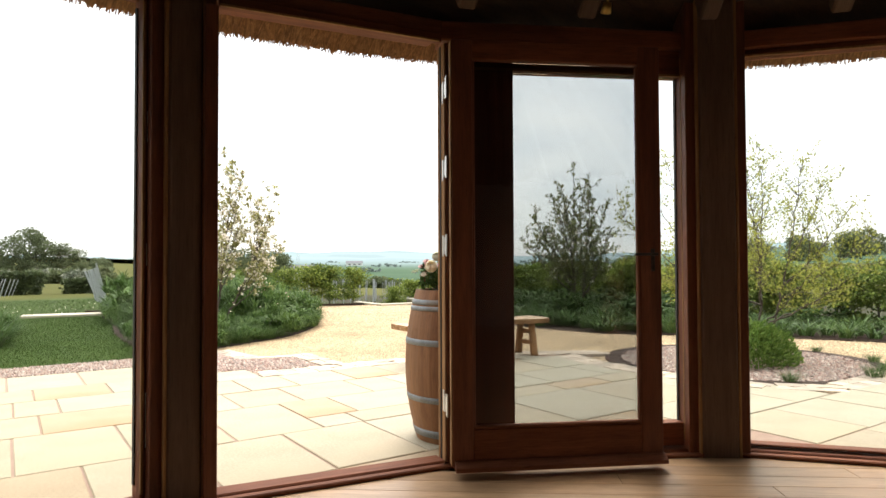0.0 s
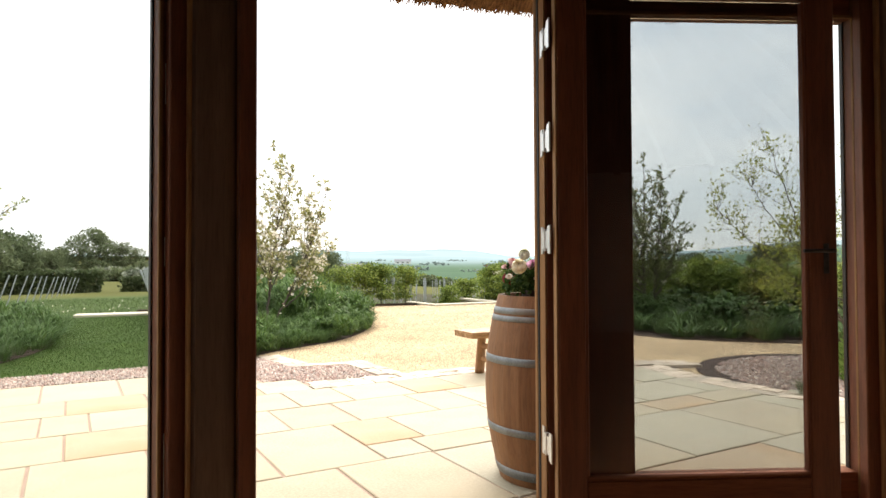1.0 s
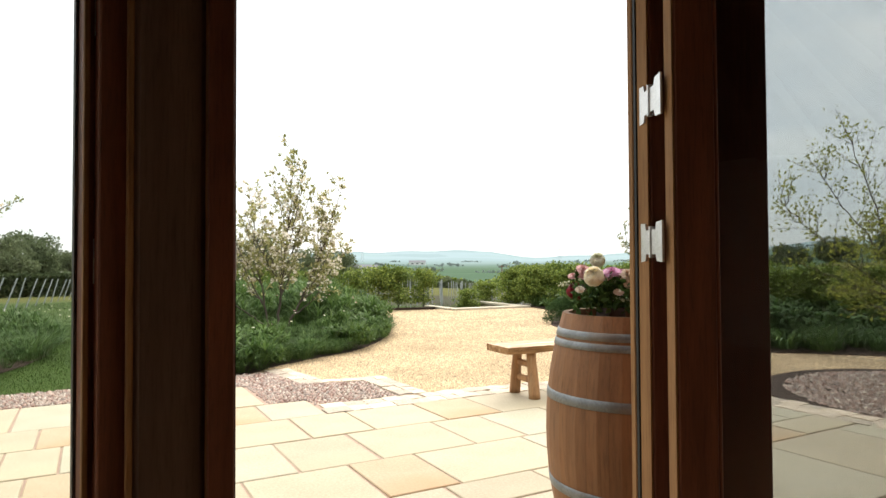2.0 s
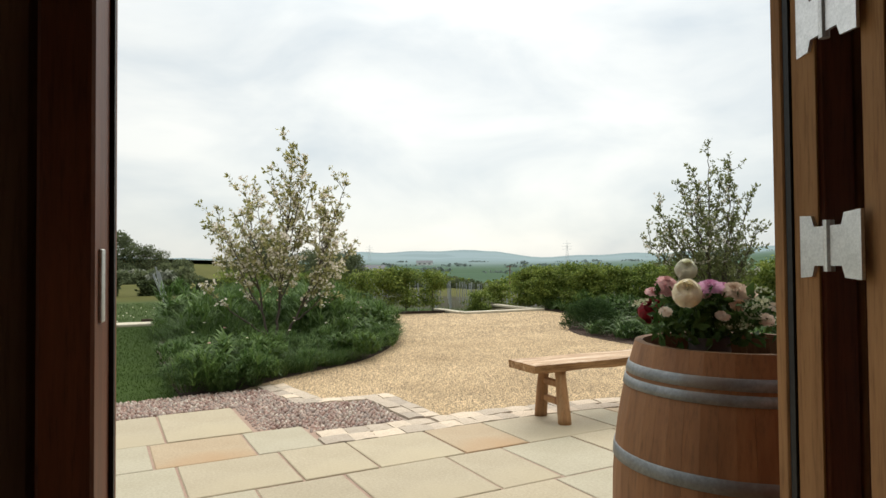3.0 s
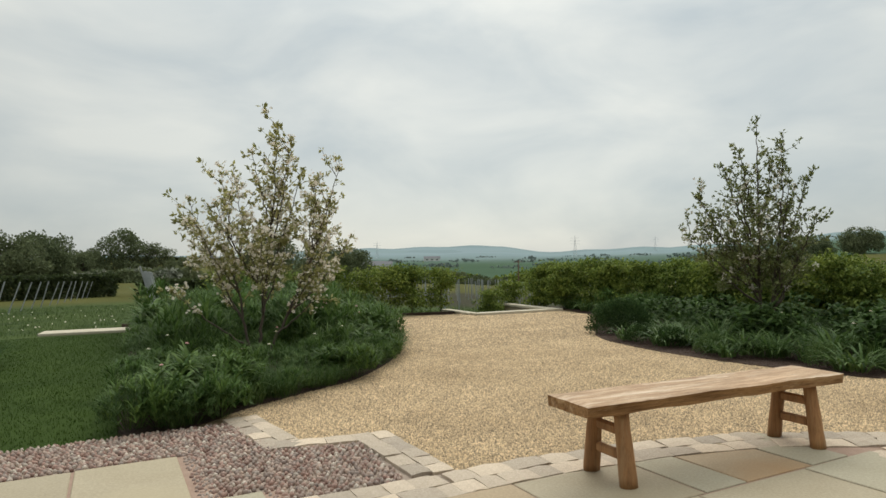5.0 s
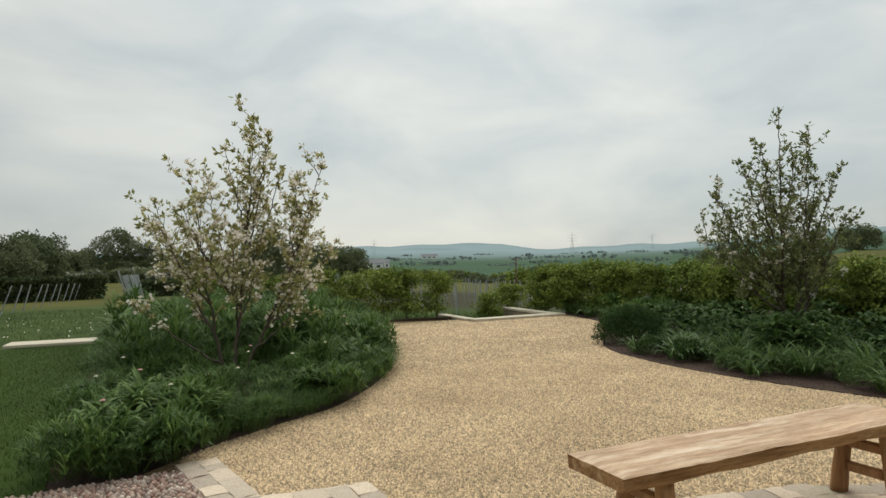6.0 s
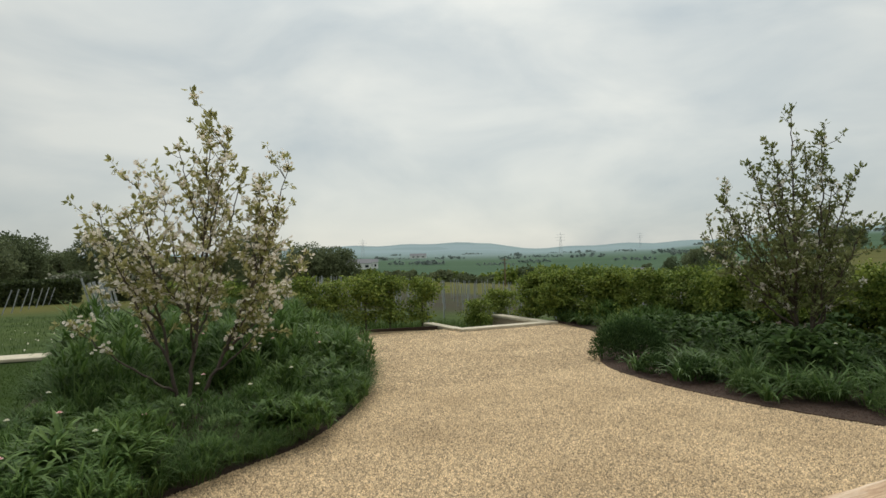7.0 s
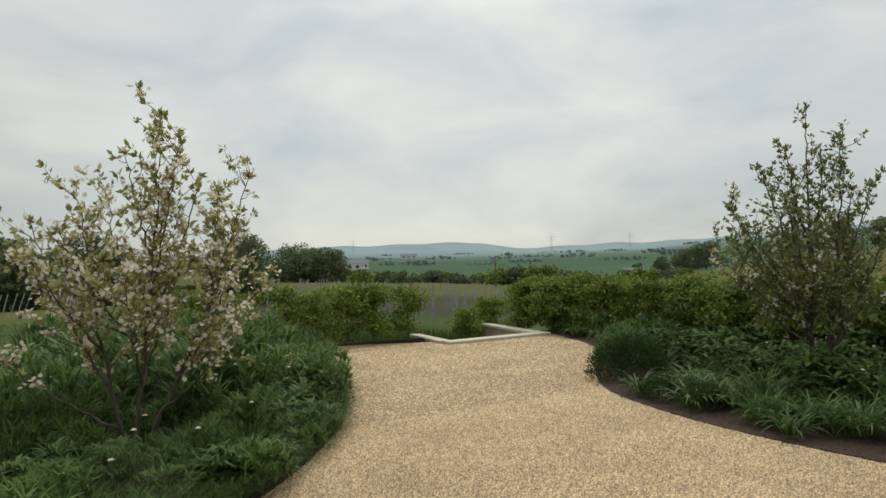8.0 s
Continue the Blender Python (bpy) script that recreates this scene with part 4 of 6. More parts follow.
# ---- the bench ----
def bench():
    """A rustic bench: one thick waney plank on two trestle ends."""
    g = empty("rustic_bench", pose(3.56, 6.03, 0.0, 0, 0, -3), "rustic solid oak bench with a thick waney-edged seat", "bench")
    length, w = 1.98, 0.37
    bm = bmesh.new()
    n, m = 40, 10
    grid = {}
    for face in (0, 1):
        for i in range(n + 1):
            for j in range(m + 1):
                x, t = -0.02 + length * i / n, j / m - 0.5
                edge = 1 + 0.014 * noise.noise(Vector((x * 2.2, 3 * np.sign(t), 0))) + 0.012 * noise.noise(Vector((x * 9, np.sign(t), 4)))
                round_off = 1 - 0.012 * (1 if j in (0, m) else 0)
                y = w * t * edge * round_off * (1.0 if face else 0.95 + 0.05 * noise.noise(Vector((x * 6, np.sign(t), 2))))
                sag = 0.006 * noise.noise(Vector((x * 3, y * 5, 1))) + 0.003 * noise.noise(Vector((x * 14, y * 20, 7)))
                z = 0.452 + sag if face else 0.387 + 0.01 * noise.noise(Vector((x * 3, y * 4, 9)))
                if face and (j in (0, m) or i in (0, n)):
                    z -= 0.008
                grid[face, i, j] = bm.verts.new((x, y, z))
    for i in range(n):
        for j in range(m):
            bm.faces.new((grid[1, i, j], grid[1, i + 1, j], grid[1, i + 1, j + 1], grid[1, i, j + 1]))
            bm.faces.new((grid[0, i, j], grid[0, i, j + 1], grid[0, i + 1, j + 1], grid[0, i + 1, j]))
    for i in range(n):
        bm.faces.new((grid[0, i, 0], grid[0, i + 1, 0], grid[1, i + 1, 0], grid[1, i, 0]))
        bm.faces.new((grid[1, i, m], grid[1, i + 1, m], grid[0, i + 1, m], grid[0, i, m]))
    for j in range(m):
        bm.faces.new((grid[1, 0, j], grid[1, 0, j + 1], grid[0, 0, j + 1], grid[0, 0, j]))
        bm.faces.new((grid[0, n, j], grid[0, n, j + 1], grid[1, n, j + 1], grid[1, n, j]))
    bmesh.ops.recalc_face_normals(bm, faces=bm.faces)
    for q in bm.faces:
        q.material_index = 0 if q.normal.z > 0.75 else 1
    part("seat", bm, M_BENCH, g).data.materials.append(M_BENCH_EDGE)
    for x in (0.25, 1.74):
        for side in (-1, 1):
            bm = bmesh.new()
            rows = []
            for k in range(9):
                z = 0.39 * k / 8
                cy = side * (0.155 - 0.05 * z / 0.39) + 0.004 * noise.noise(Vector((z * 9, side, x)))
                r = 0.043 - 0.006 * z / 0.39 + 0.003 * noise.noise(Vector((z * 14, side * 3, x)))
                rows.append([bm.verts.new((x + 1.15 * r * math.cos(a) * (1 + 0.06 * noise.noise(Vector((a, z * 6, x)))), cy + r * math.sin(a), z)) for a in [q * math.pi / 6 for q in range(12)]])
            for p, q in zip(rows, rows[1:]):
                for i in range(12):
                    bm.faces.new((p[i], p[(i + 1) % 12], q[(i + 1) % 12], q[i]))
            bm.faces.new(rows[0][::-1])
            bm.faces.new(rows[-1])
            part("leg", bm, M_BENCH_LEG, g, "", True)
        for z in (0.15, 0.28):
            a_box("stretcher", 0.036, 0.2, 0.055, pose(x, 0, z), M_BENCH_LEG, g, bevel=0.012)
    return g


bench()


# ---- trees ----
def limb(rng, start, way, length, r0, r1, steps, lift, v, f, wander=0.12, sides=6):
    """A wandering tapered branch; returns its points."""
    p, d = np.array(start, float), np.array(way, float)
    d /= np.linalg.norm(d)
    pts = [p.copy()]
    b0 = len(v)
    for i in range(steps + 1):
        a = np.cross(d, (0.3, 0.5, 0.81))
        a /= np.linalg.norm(a)
        b = np.cross(d, a)
        r = r0 + (r1 - r0) * i / steps
        v += [tuple(p + r * (math.cos(q) * a + math.sin(q) * b)) for q in np.arange(sides) * 2 * math.pi / sides]
        if i:
            f += [(b0 + (i - 1) * sides + k, b0 + (i - 1) * sides + (k + 1) % sides, b0 + i * sides + (k + 1) % sides, b0 + i * sides + k) for k in range(sides)]
        if i < steps:
            p = p + d * length / steps
            pts.append(p.copy())
            d = d + rng.normal(0, wander, 3) + np.array((0, 0, lift))
            d /= np.linalg.norm(d)
    return pts


# stems of a young tree: the way each leans, how far, and its share of the height
STEMS = [(0, 0.0, 1.0), (-28, 0.36, 0.86), (152, 0.42, 0.6), (80, 0.35, 0.68), (-100, 0.4, 0.52)]


def orchard_tree(name, x, y, height, shape, leaf, seed, label, blossom=None, leaf_size=0.055, density=1.0, stems=3, spur=0.06, blossoms=0.5, laterals=12, skew=(0.0, 0.0), first=0.22, frame_of=STEMS):
    """A young open-crowned tree. shape: radius of the crown at parts of its height."""
    rng = np.random.default_rng(seed)
    g = empty(name, pose(x, y, -0.02), label, "tree")
    v, f, tips = [], [], []
    hs, rs = zip(*shape)
    spread = max(rs)
    for s in range(min(stems, len(frame_of))):
        a, out, tall = frame_of[s]
        a, tall = radians(a), tall * height
        stem = limb(rng, (0.05 * math.cos(a), 0.05 * math.sin(a), 0), (out * math.cos(a), out * math.sin(a), 1), tall, 0.026 if s == 0 else 0.02, 0.005, 22, 0.015 if s == 0 or out > 0.9 else 0.05, v, f, 0.045)
        tips += [(p, (0, 0, 1)) for p in stem[15:]]
        tips += [(stem[-1] + np.array((0, 0, 0.02 * k)), (0, 0, 1)) for k in range(4)]
        for k in range(laterals if s < 2 else laterals // 2):
            t = first + (0.96 - first) * (k + rng.uniform(0, 0.8)) / laterals
            i = min(int(t * 22), 21)
            p = stem[i]
            reach = np.interp(p[2] / height, hs, rs) * rng.uniform(0.7, 1.1)
            a = 2.4 * k + 2 * s + rng.uniform(-0.5, 0.5)
            if s:
                a = math.atan2(p[1], p[0]) + rng.normal(0, 0.9)
            reach = max(reach - math.hypot(p[0], p[1]) * max(math.cos(a - math.atan2(p[1], p[0])), 0), 0.12)
            rise = rng.uniform(0.35, 1.0)
            branch = limb(rng, p, (math.cos(a) + skew[0], math.sin(a) + skew[1], rise), reach * 1.25, 0.011, 0.0035, 9, 0.09, v, f, 0.13, 5)
            tips += [(q, q - p) for q in branch[3:]]
            for j in range(2, 9):
                if rng.random() < 0.45:
                    b = rng.uniform(0, 2 * math.pi)
                    twig = limb(rng, branch[j], (math.cos(b), math.sin(b), rng.uniform(0.2, 1.4)), rng.uniform(0.12, 0.32) * (0.6 + 0.5 * spread), 0.004, 0.0018, 4, 0.1, v, f, 0.16, 4)
                    tips += [(q, q - branch[j]) for q in twig[1:]]
    trunk = new("trunk", mesh_of("trunk", v, f, M_BARK, True))
    trunk.parent = g
    pts, ways, flowers = [], [], []
    for q, w in tips:
        if q[2] < 0.3 * height and rng.random() < 0.75:
            continue
        w = np.array(w, float)
        w /= np.linalg.norm(w) + 1e-6
        n = rng.poisson(9 * density) if rng.random() < 0.8 else 0
        pts += list(q + rng.normal(0, spur * 0.55, (n, 3)))
        ways += [w * 0.6] * n
        if blossom and rng.random() < blossoms * (1.35 if q[2] < 0.62 * height else 0.3):
            c = q + rng.normal(0, 0.02, 3)
            flowers += list(c + rng.normal(0, 0.028, (rng.integers(9, 18), 3)))
    crown = new("crown", mesh_of("crown", *leaves_at(rng, pts, leaf_size, 0.5, 0.35, ways), leaf))
    crown.parent = g
    if flowers:
        b = new("blossom", mesh_of("blossom", *leaves_at(rng, flowers, 0.034, 1.0, 0.5), blossom))
        b.parent = g
        tagged(b, "clusters of creamy white blossom")
    return g


def bough(rng, a, b, r0, r1, steps, v, f, sides=6, rough=0.009):
    """A tapered branch that leaves a outwards and turns up towards b; returns its points."""
    a, b = np.array(a, float), np.array(b, float)
    d = b - a
    mid = a + d * (0.58, 0.58, 0.42)
    pts = []
    for i in range(steps + 1):
        t = i / steps
        pts.append((1 - t) ** 2 * a + 2 * t * (1 - t) * mid + t * t * b + rng.normal(0, rough, 3) * (0 < i < steps))
    b0 = len(v)
    for i, p in enumerate(pts):
        d = pts[min(i + 1, steps)] - pts[max(i - 1, 0)]
        d /= np.linalg.norm(d) + 1e-9
        u = np.cross(d, (0.3, 0.5, 0.81))
        u /= np.linalg.norm(u)
        w = np.cross(d, u)
        r = r0 + (r1 - r0) * i / steps
        v += [tuple(p + r * (math.cos(q) * u + math.sin(q) * w)) for q in np.arange(sides) * 2 * math.pi / sides]
        if i:
            f += [(b0 + (i - 1) * sides + k, b0 + (i - 1) * sides + (k + 1) % sides, b0 + i * sides + (k + 1) % sides, b0 + i * sides + k) for k in range(sides)]
    return pts


def flowers_at(rng, points, size):
    """An open flower of five petals at each point: verts and faces."""
    v, f = [], []
    for p in np.asarray(points, float):
        up = rng.normal(0, 0.7, 3) + (0, 0, 0.5)
        up /= np.linalg.norm(up)
        a = np.cross(up, (0.4, 0.8, 0.2))
        a /= np.linalg.norm(a)
        b = np.cross(up, a)
        s = size * rng.uniform(0.8, 1.2)
        for k in range(5):
            q = k * 1.2566
            e, g = math.cos(q) * a + math.sin(q) * b, math.cos(q + 1.57) * a + math.sin(q + 1.57) * b
            n = len(v)
            v += [tuple(p), tuple(p + e * s * 0.65 + g * s * 0.42 + up * s * 0.25), tuple(p + e * s + up * s * 0.3), tuple(p + e * s * 0.65 - g * s * 0.42 + up * s * 0.25)]
            f += [(n, n + 1, n + 2), (n, n + 2, n + 3)]
    return v, f


def fruit_tree(name, x, y, across, limbs, leaf, seed, label, blossoms, density=1.0, leaf_size=0.062, size=(1.0, 1.0), tuft=(4, 9), loose=0.012, thick=1.0):
    """A young fruit tree. limbs: where each leaves its parent (-1: the root; else the limb's number), how far along,
    and where it ends: across, deep and up. Leaves sit in tufts on short spurs."""
    rng = np.random.default_rng(seed)
    g = empty(name, pose(x, y, -0.02), label, "tree")
    side = np.array((*across, 0.0))
    deep = np.array((-across[1], across[0], 0.0))
    v, f, made, tufts = [], [], [], []
    for parent, share, e0, e1, e2 in limbs:
        end = (side * e0 + deep * e1) * size[0] + np.array((0, 0, e2 * size[1]))
        if parent < 0:
            start, r0 = side * share + deep * rng.uniform(-0.04, 0.04), 0.027
        else:
            start = made[parent][int(share * (len(made[parent]) - 1))]
            r0 = 0.017 * (1.15 - share * 0.5)
        long = np.linalg.norm(end - start)
        limb_pts = bough(rng, start, end, r0 * thick, 0.004 * thick, 8 + int(long * 8), v, f)
        made.append(limb_pts)
        count = len(limb_pts)
        for i, p in enumerate(limb_pts):
            t = i / (count - 1)
            if p[2] < 0.62 or t < 0.22:
                continue
            way = limb_pts[min(i + 1, count - 1)] - limb_pts[i - 1]
            way /= np.linalg.norm(way)
            if rng.random() < 0.55:
                tufts.append((p, way))
            for _ in range(rng.poisson(1.35 * density)):
                out = rng.normal(0, 1, 3)
                out -= way * out.dot(way)
                out = out / np.linalg.norm(out) + way * 0.6 + (0, 0, rng.uniform(0.1, 0.8))
                reach = rng.uniform(0.06, 0.3) * (1.15 - 0.55 * t) * min(long, 1.3)
                twig = bough(rng, p, p + out * reach, 0.0055 * thick, 0.0022 * thick, 4, v, f, 4, 0.008)
                tufts.append((twig[-1], out))
                if reach > 0.12:
                    tufts.append((twig[2], out))
                if reach > 0.2:
                    tufts.append((twig[3], out))
        tufts += [(limb_pts[-1], way), (limb_pts[-1], way)]
    trunk = new("trunk", mesh_of("trunk", v, f, M_BARK, True))
    trunk.parent = g
    pts, ways, flowers = [], [], []
    tall = max(e[4] for e in limbs)
    for p, way in tufts:
        way = np.array(way, float) / (np.linalg.norm(way) + 1e-9)
        n = rng.integers(*tuft)
        pts += list(p + rng.normal(0, loose, (n, 3)))
        ways += [way * 0.7] * n
        if rng.random() < blossoms * (1.25 - 0.85 * p[2] / tall):
            c = p + way * 0.03
            flowers += list(c + rng.normal(0, 0.03, (rng.integers(5, 11), 3)))
    crown = new("crown", mesh_of("crown", *leaves_at(rng, pts, leaf_size, 0.48, 0.1, ways), leaf))
    crown.parent = g
    if flowers:
        b = new("blossom", mesh_of("blossom", *flowers_at(rng, flowers, 0.021), M_BLOSSOM))
        b.parent = g
        tagged(b, "clusters of creamy white blossom")
    return g


# limbs: parent, share along it, and the tip: across, deep, up
APPLE_LIMBS = [(-1, 0.0, 0.3, 0.0, 3.0), (-1, -0.06, -0.42, -0.1, 2.36), (-1, 0.07, 1.1, -0.25, 2.42), (1, 0.28, -0.86, 0.1, 2.06), (0, 0.3, -0.3, 0.5, 2.3),
               (2, 0.3, 1.22, 0.2, 1.5), (0, 0.42, 0.62, 0.3, 2.5), (0, 0.62, 0.48, -0.1, 2.8), (0, 0.62, -0.05, 0.1, 2.66), (1, 0.15, -1.0, -0.3, 0.95), (2, 0.2, 0.95, -0.4, 1.05),
               (0, 0.25, 0.1, -0.8, 1.6), (0, 0.22, 0.15, 0.85, 1.7), (1, 0.45, -0.72, -0.35, 1.75), (2, 0.5, 0.75, 0.35, 2.1), (0, 0.35, -0.45, -0.55, 1.95), (2, 0.42, 0.95, -0.1, 1.95), (1, 0.3, -0.75, 0.5, 1.4), (2, 0.6, 0.8, 0.05, 2.32), (0, 0.5, 0.42, -0.25, 2.4), (0, 0.3, 0.45, 0.1, 1.7), (2, 0.3, 0.9, -0.5, 1.5)]
FRUIT_LIMBS = [(-1, 0.0, 0.02, 0.0, 3.24), (-1, 0.1, 0.42, -0.1, 2.72), (0, 0.3, -0.98, 0.0, 2.14), (1, 0.45, 0.8, 0.1, 2.32), (0, 0.45, -0.55, 0.2, 2.6), (0, 0.25, -1.15, -0.2, 1.55),
               (1, 0.25, 0.85, -0.2, 1.75), (0, 0.3, 0.0, 0.8, 1.9), (0, 0.32, -0.1, -0.8, 1.8), (0, 0.55, -0.3, -0.2, 2.75), (0, 0.5, 0.25, 0.2, 2.6), (0, 0.35, -0.7, 0.3, 1.9),
               (0, 0.28, -0.7, -0.3, 1.45), (1, 0.3, 0.5, 0.4, 1.9), (1, 0.22, 0.75, 0.2, 1.35), (0, 0.4, -0.35, -0.35, 2.2), (1, 0.5, 0.45, -0.3, 2.25), (0, 0.2, -0.85, 0.1, 1.2), (1, 0.15, 0.6, -0.1, 1.15), (0, 0.3, -0.95, 0.35, 1.75), (0, 0.3, -0.5, -0.6, 1.7), (0, 0.2, -0.35, -0.5, 1.2), (1, 0.2, 0.3, -0.5, 1.4), (0, 0.25, 0.2, 0.5, 1.4)]
APPLE = [(0.1, 0.35), (0.22, 0.95), (0.4, 1.2), (0.55, 1.0), (0.7, 0.62), (0.85, 0.34), (1.0, 0.08)]
YOUNG_LIMBS = [(-1, 0.0, 0.1, 0.0, 2.62), (-1, -0.08, -1.1, -0.1, 2.5), (-1, 0.08, 0.62, 0.2, 2.5), (1, 0.4, -1.72, 0.0, 1.9), (1, 0.5, -1.35, 0.2, 2.25), (2, 0.4, 1.18, 0.1, 1.98), (2, 0.35, 1.25, -0.2, 1.55),
               (0, 0.3, -1.65, -0.3, 1.28), (0, 0.3, 0.2, 1.1, 1.8), (0, 0.3, -0.2, -1.1, 1.7), (2, 0.5, 0.92, 0.4, 2.25), (0, 0.45, -0.45, 0.6, 2.2), (0, 0.2, 1.05, 0.3, 0.95), (0, 0.2, -1.0, 0.4, 0.95),
               (0, 0.5, -0.2, -0.5, 2.4), (2, 0.25, 1.1, -0.5, 1.2), (1, 0.35, -0.9, -0.6, 1.7), (0, 0.22, 0.4, -0.9, 1.1)]
fruit_tree("apple_tree", 2.98, 11.26, (0.97, -0.25), APPLE_LIMBS, M_LEAF_APPLE, 4, "young multi-stemmed apple tree in creamy white blossom", 0.5, 0.82, 0.064, (0.9, 0.965), (5, 9), 0.012, 0.78)
orchard_tree("apple_tree", -1.35, 11.9, 2.5, APPLE, M_LEAF_APPLE, 8, "small apple tree in blossom beside the lawn", M_BLOSSOM, 0.055, 0.75, 4, blossoms=0.55)
fruit_tree("orchard_tree", 9.74, 9.42, (0.7, -0.71), FRUIT_LIMBS, M_LEAF_RIGHT, 15, "slender young fruit tree in dark green leaf", 0.1, 1.05, 0.06, (0.82, 0.985), (5, 10), 0.016)
fruit_tree("young_tree", 7.15, 4.05, (0.65, -0.76), YOUNG_LIMBS, M_LEAF_YELLOW, 27, "airy young tree with fresh yellow-green leaves", 0.0, 1.7, 0.036, (0.88, 0.92), (6, 11), 0.034, 0.6)


# ---- border plants ----
def mound(rng, count, radius, height, size, wide=0.5, up=0.6):
    """Leaves over a domed plant."""
    a, u = rng.uniform(0, 2 * np.pi, count), rng.random(count)
    h = rng.random(count) ** 0.8
    r = radius * np.sqrt(np.clip(1 - h ** 2, 0.02, 1)) * (0.55 + 0.45 * np.sqrt(u)) * (1 + 0.2 * np.sin(3 * a + rng.uniform(0, 6)))
    p = np.stack([r * np.cos(a), r * np.sin(a), height * h * (0.75 + 0.35 * u)], -1)
    w = np.stack([np.cos(a), np.sin(a), 0.8 + 0 * a], -1)
    return leaves_at(rng, p, size, wide, up, w)


def rosettes(rng, stems, radius, height, count, length, width, lean, bend, segments=3):
    """Upright stems that each end in a ring of arching leaves: foliage, then stems."""
    leaf, stalk = [], []
    for k in range(stems):
        a, r = rng.uniform(0, 6.28), radius * math.sqrt((k + 0.5) / stems)
        dome = math.sqrt(max(1 - 0.72 * (r / radius) ** 2, 0.1))
        h = height * dome * rng.uniform(0.78, 1.06)
        x, y = r * math.cos(a), r * math.sin(a)
        for low, n, size in ((0.55, count * 2 // 3, 0.9), (1.0, count, 1.0)):
            v, f = blades(rng, n, length * size, width * size, 0.012, lean, bend, segments, -10)
            leaf.append(([(p[0] + x, p[1] + y, p[2] + 10 + h * low) for p in v], f))
        v, f = blades(rng, 1, h, 0.004, 0.001, 0.05, 0.02, 2)
        tip = max(p[2] for p in v)
        stalk.append(([(p[0] + x * (0.25 + 0.75 * p[2] / tip), p[1] + y * (0.25 + 0.75 * p[2] / tip), p[2] * h / tip) for p in v], f))
    return joined(*leaf), joined(*stalk)


rng = np.random.default_rng(77)
STALKS = {}


def clump(kind, mat, label, *shape):
    """A plant whose stems are a part of their own."""
    foliage, stalks = rosettes(rng, *shape)
    me = mesh_of(kind, *foliage, mat)
    STALKS[me.name] = mesh_of("stalk", *stalks, M_LEAF_BED)
    return me, label


PLANTS = {
    "strap_leaved_plant": [(mesh_of("strap_leaved_plant", *blades(rng, 54, 0.52, 0.015, 0.13, 0.5, 0.42, 5), M_LEAF_STRAP), "clump of arching strap leaves in the border") for _ in range(3)] +
    [(mesh_of("strap_leaved_plant", *blades(rng, 50, 0.46, 0.0135, 0.12, 0.35, 0.3, 5), M_LEAF_GREY), "grey-green clump of sword-shaped leaves in the border")],
    "leafy_perennial": [clump("leafy_perennial", M_LEAF_BED, "bushy green perennial with whorls of narrow leaves", 30, 0.3, 0.38, 9, 0.19, 0.0075, 0.75, 0.42) for _ in range(3)],
    "grey_green_perennial": [clump("grey_green_perennial", M_LEAF_GREY, "soft grey-green perennial mound of fine leaves", 40, 0.31, 0.4, 9, 0.13, 0.0058, 0.75, 0.4) for _ in range(3)],
    "grass_clump": [(mesh_of("grass_clump", *blades(rng, 210, 0.46, 0.0038, 0.18, 0.5, 0.4, 4), M_GRASS_LONG), "tuft of fine fresh green grass") for _ in range(3)],
    "broad_leaved_plant": [clump("broad_leaved_plant", M_LEAF_BROAD, "lush plant with broad drooping dark green leaves", 22, 0.3, 0.42, 5, 0.17, 0.033, 1.05, 0.5, 4) for _ in range(3)],
    "lance_leaved_plant": [clump("lance_leaved_plant", M_LEAF_LANCE, "lush rosettes of long lance-shaped green leaves", 13, 0.22, 0.28, 15, 0.24, 0.016, 0.9, 0.42, 4) for _ in range(3)],
}


def plant(kind, x, y, size, z=0.0, group=""):
    me, label = PLANTS[kind][rng.integers(len(PLANTS[kind]))]
    ob = tagged(new(kind, me), label, "plant", group or "border plants")
    ob.matrix_basis = pose(x, y, z, 0, 0, rng.uniform(0, 360)) @ Matrix.Diagonal((size, size, size * rng.uniform(0.9, 1.12), 1))
    if me.name in STALKS:
        new("stalk", STALKS[me.name]).parent = ob
    return ob


def spaced(outline, gap):
    """Places about a gap apart, in a jittered lattice."""
    o = np.array(outline)
    out = []
    for j, y in enumerate(np.arange(o[:, 1].min(), o[:, 1].max(), gap * 0.87)):
        for x in np.arange(o[:, 0].min() + (j % 2) * gap / 2, o[:, 0].max(), gap):
            out.append((x + rng.normal(0, gap * 0.16), y + rng.normal(0, gap * 0.16)))
    out = np.array(out)
    return out[inside(out[:, 0], out[:, 1], outline)]


def edge_gap(x, y, line):
    return min(math.hypot(x - p[0], y - p[1]) for p in line)


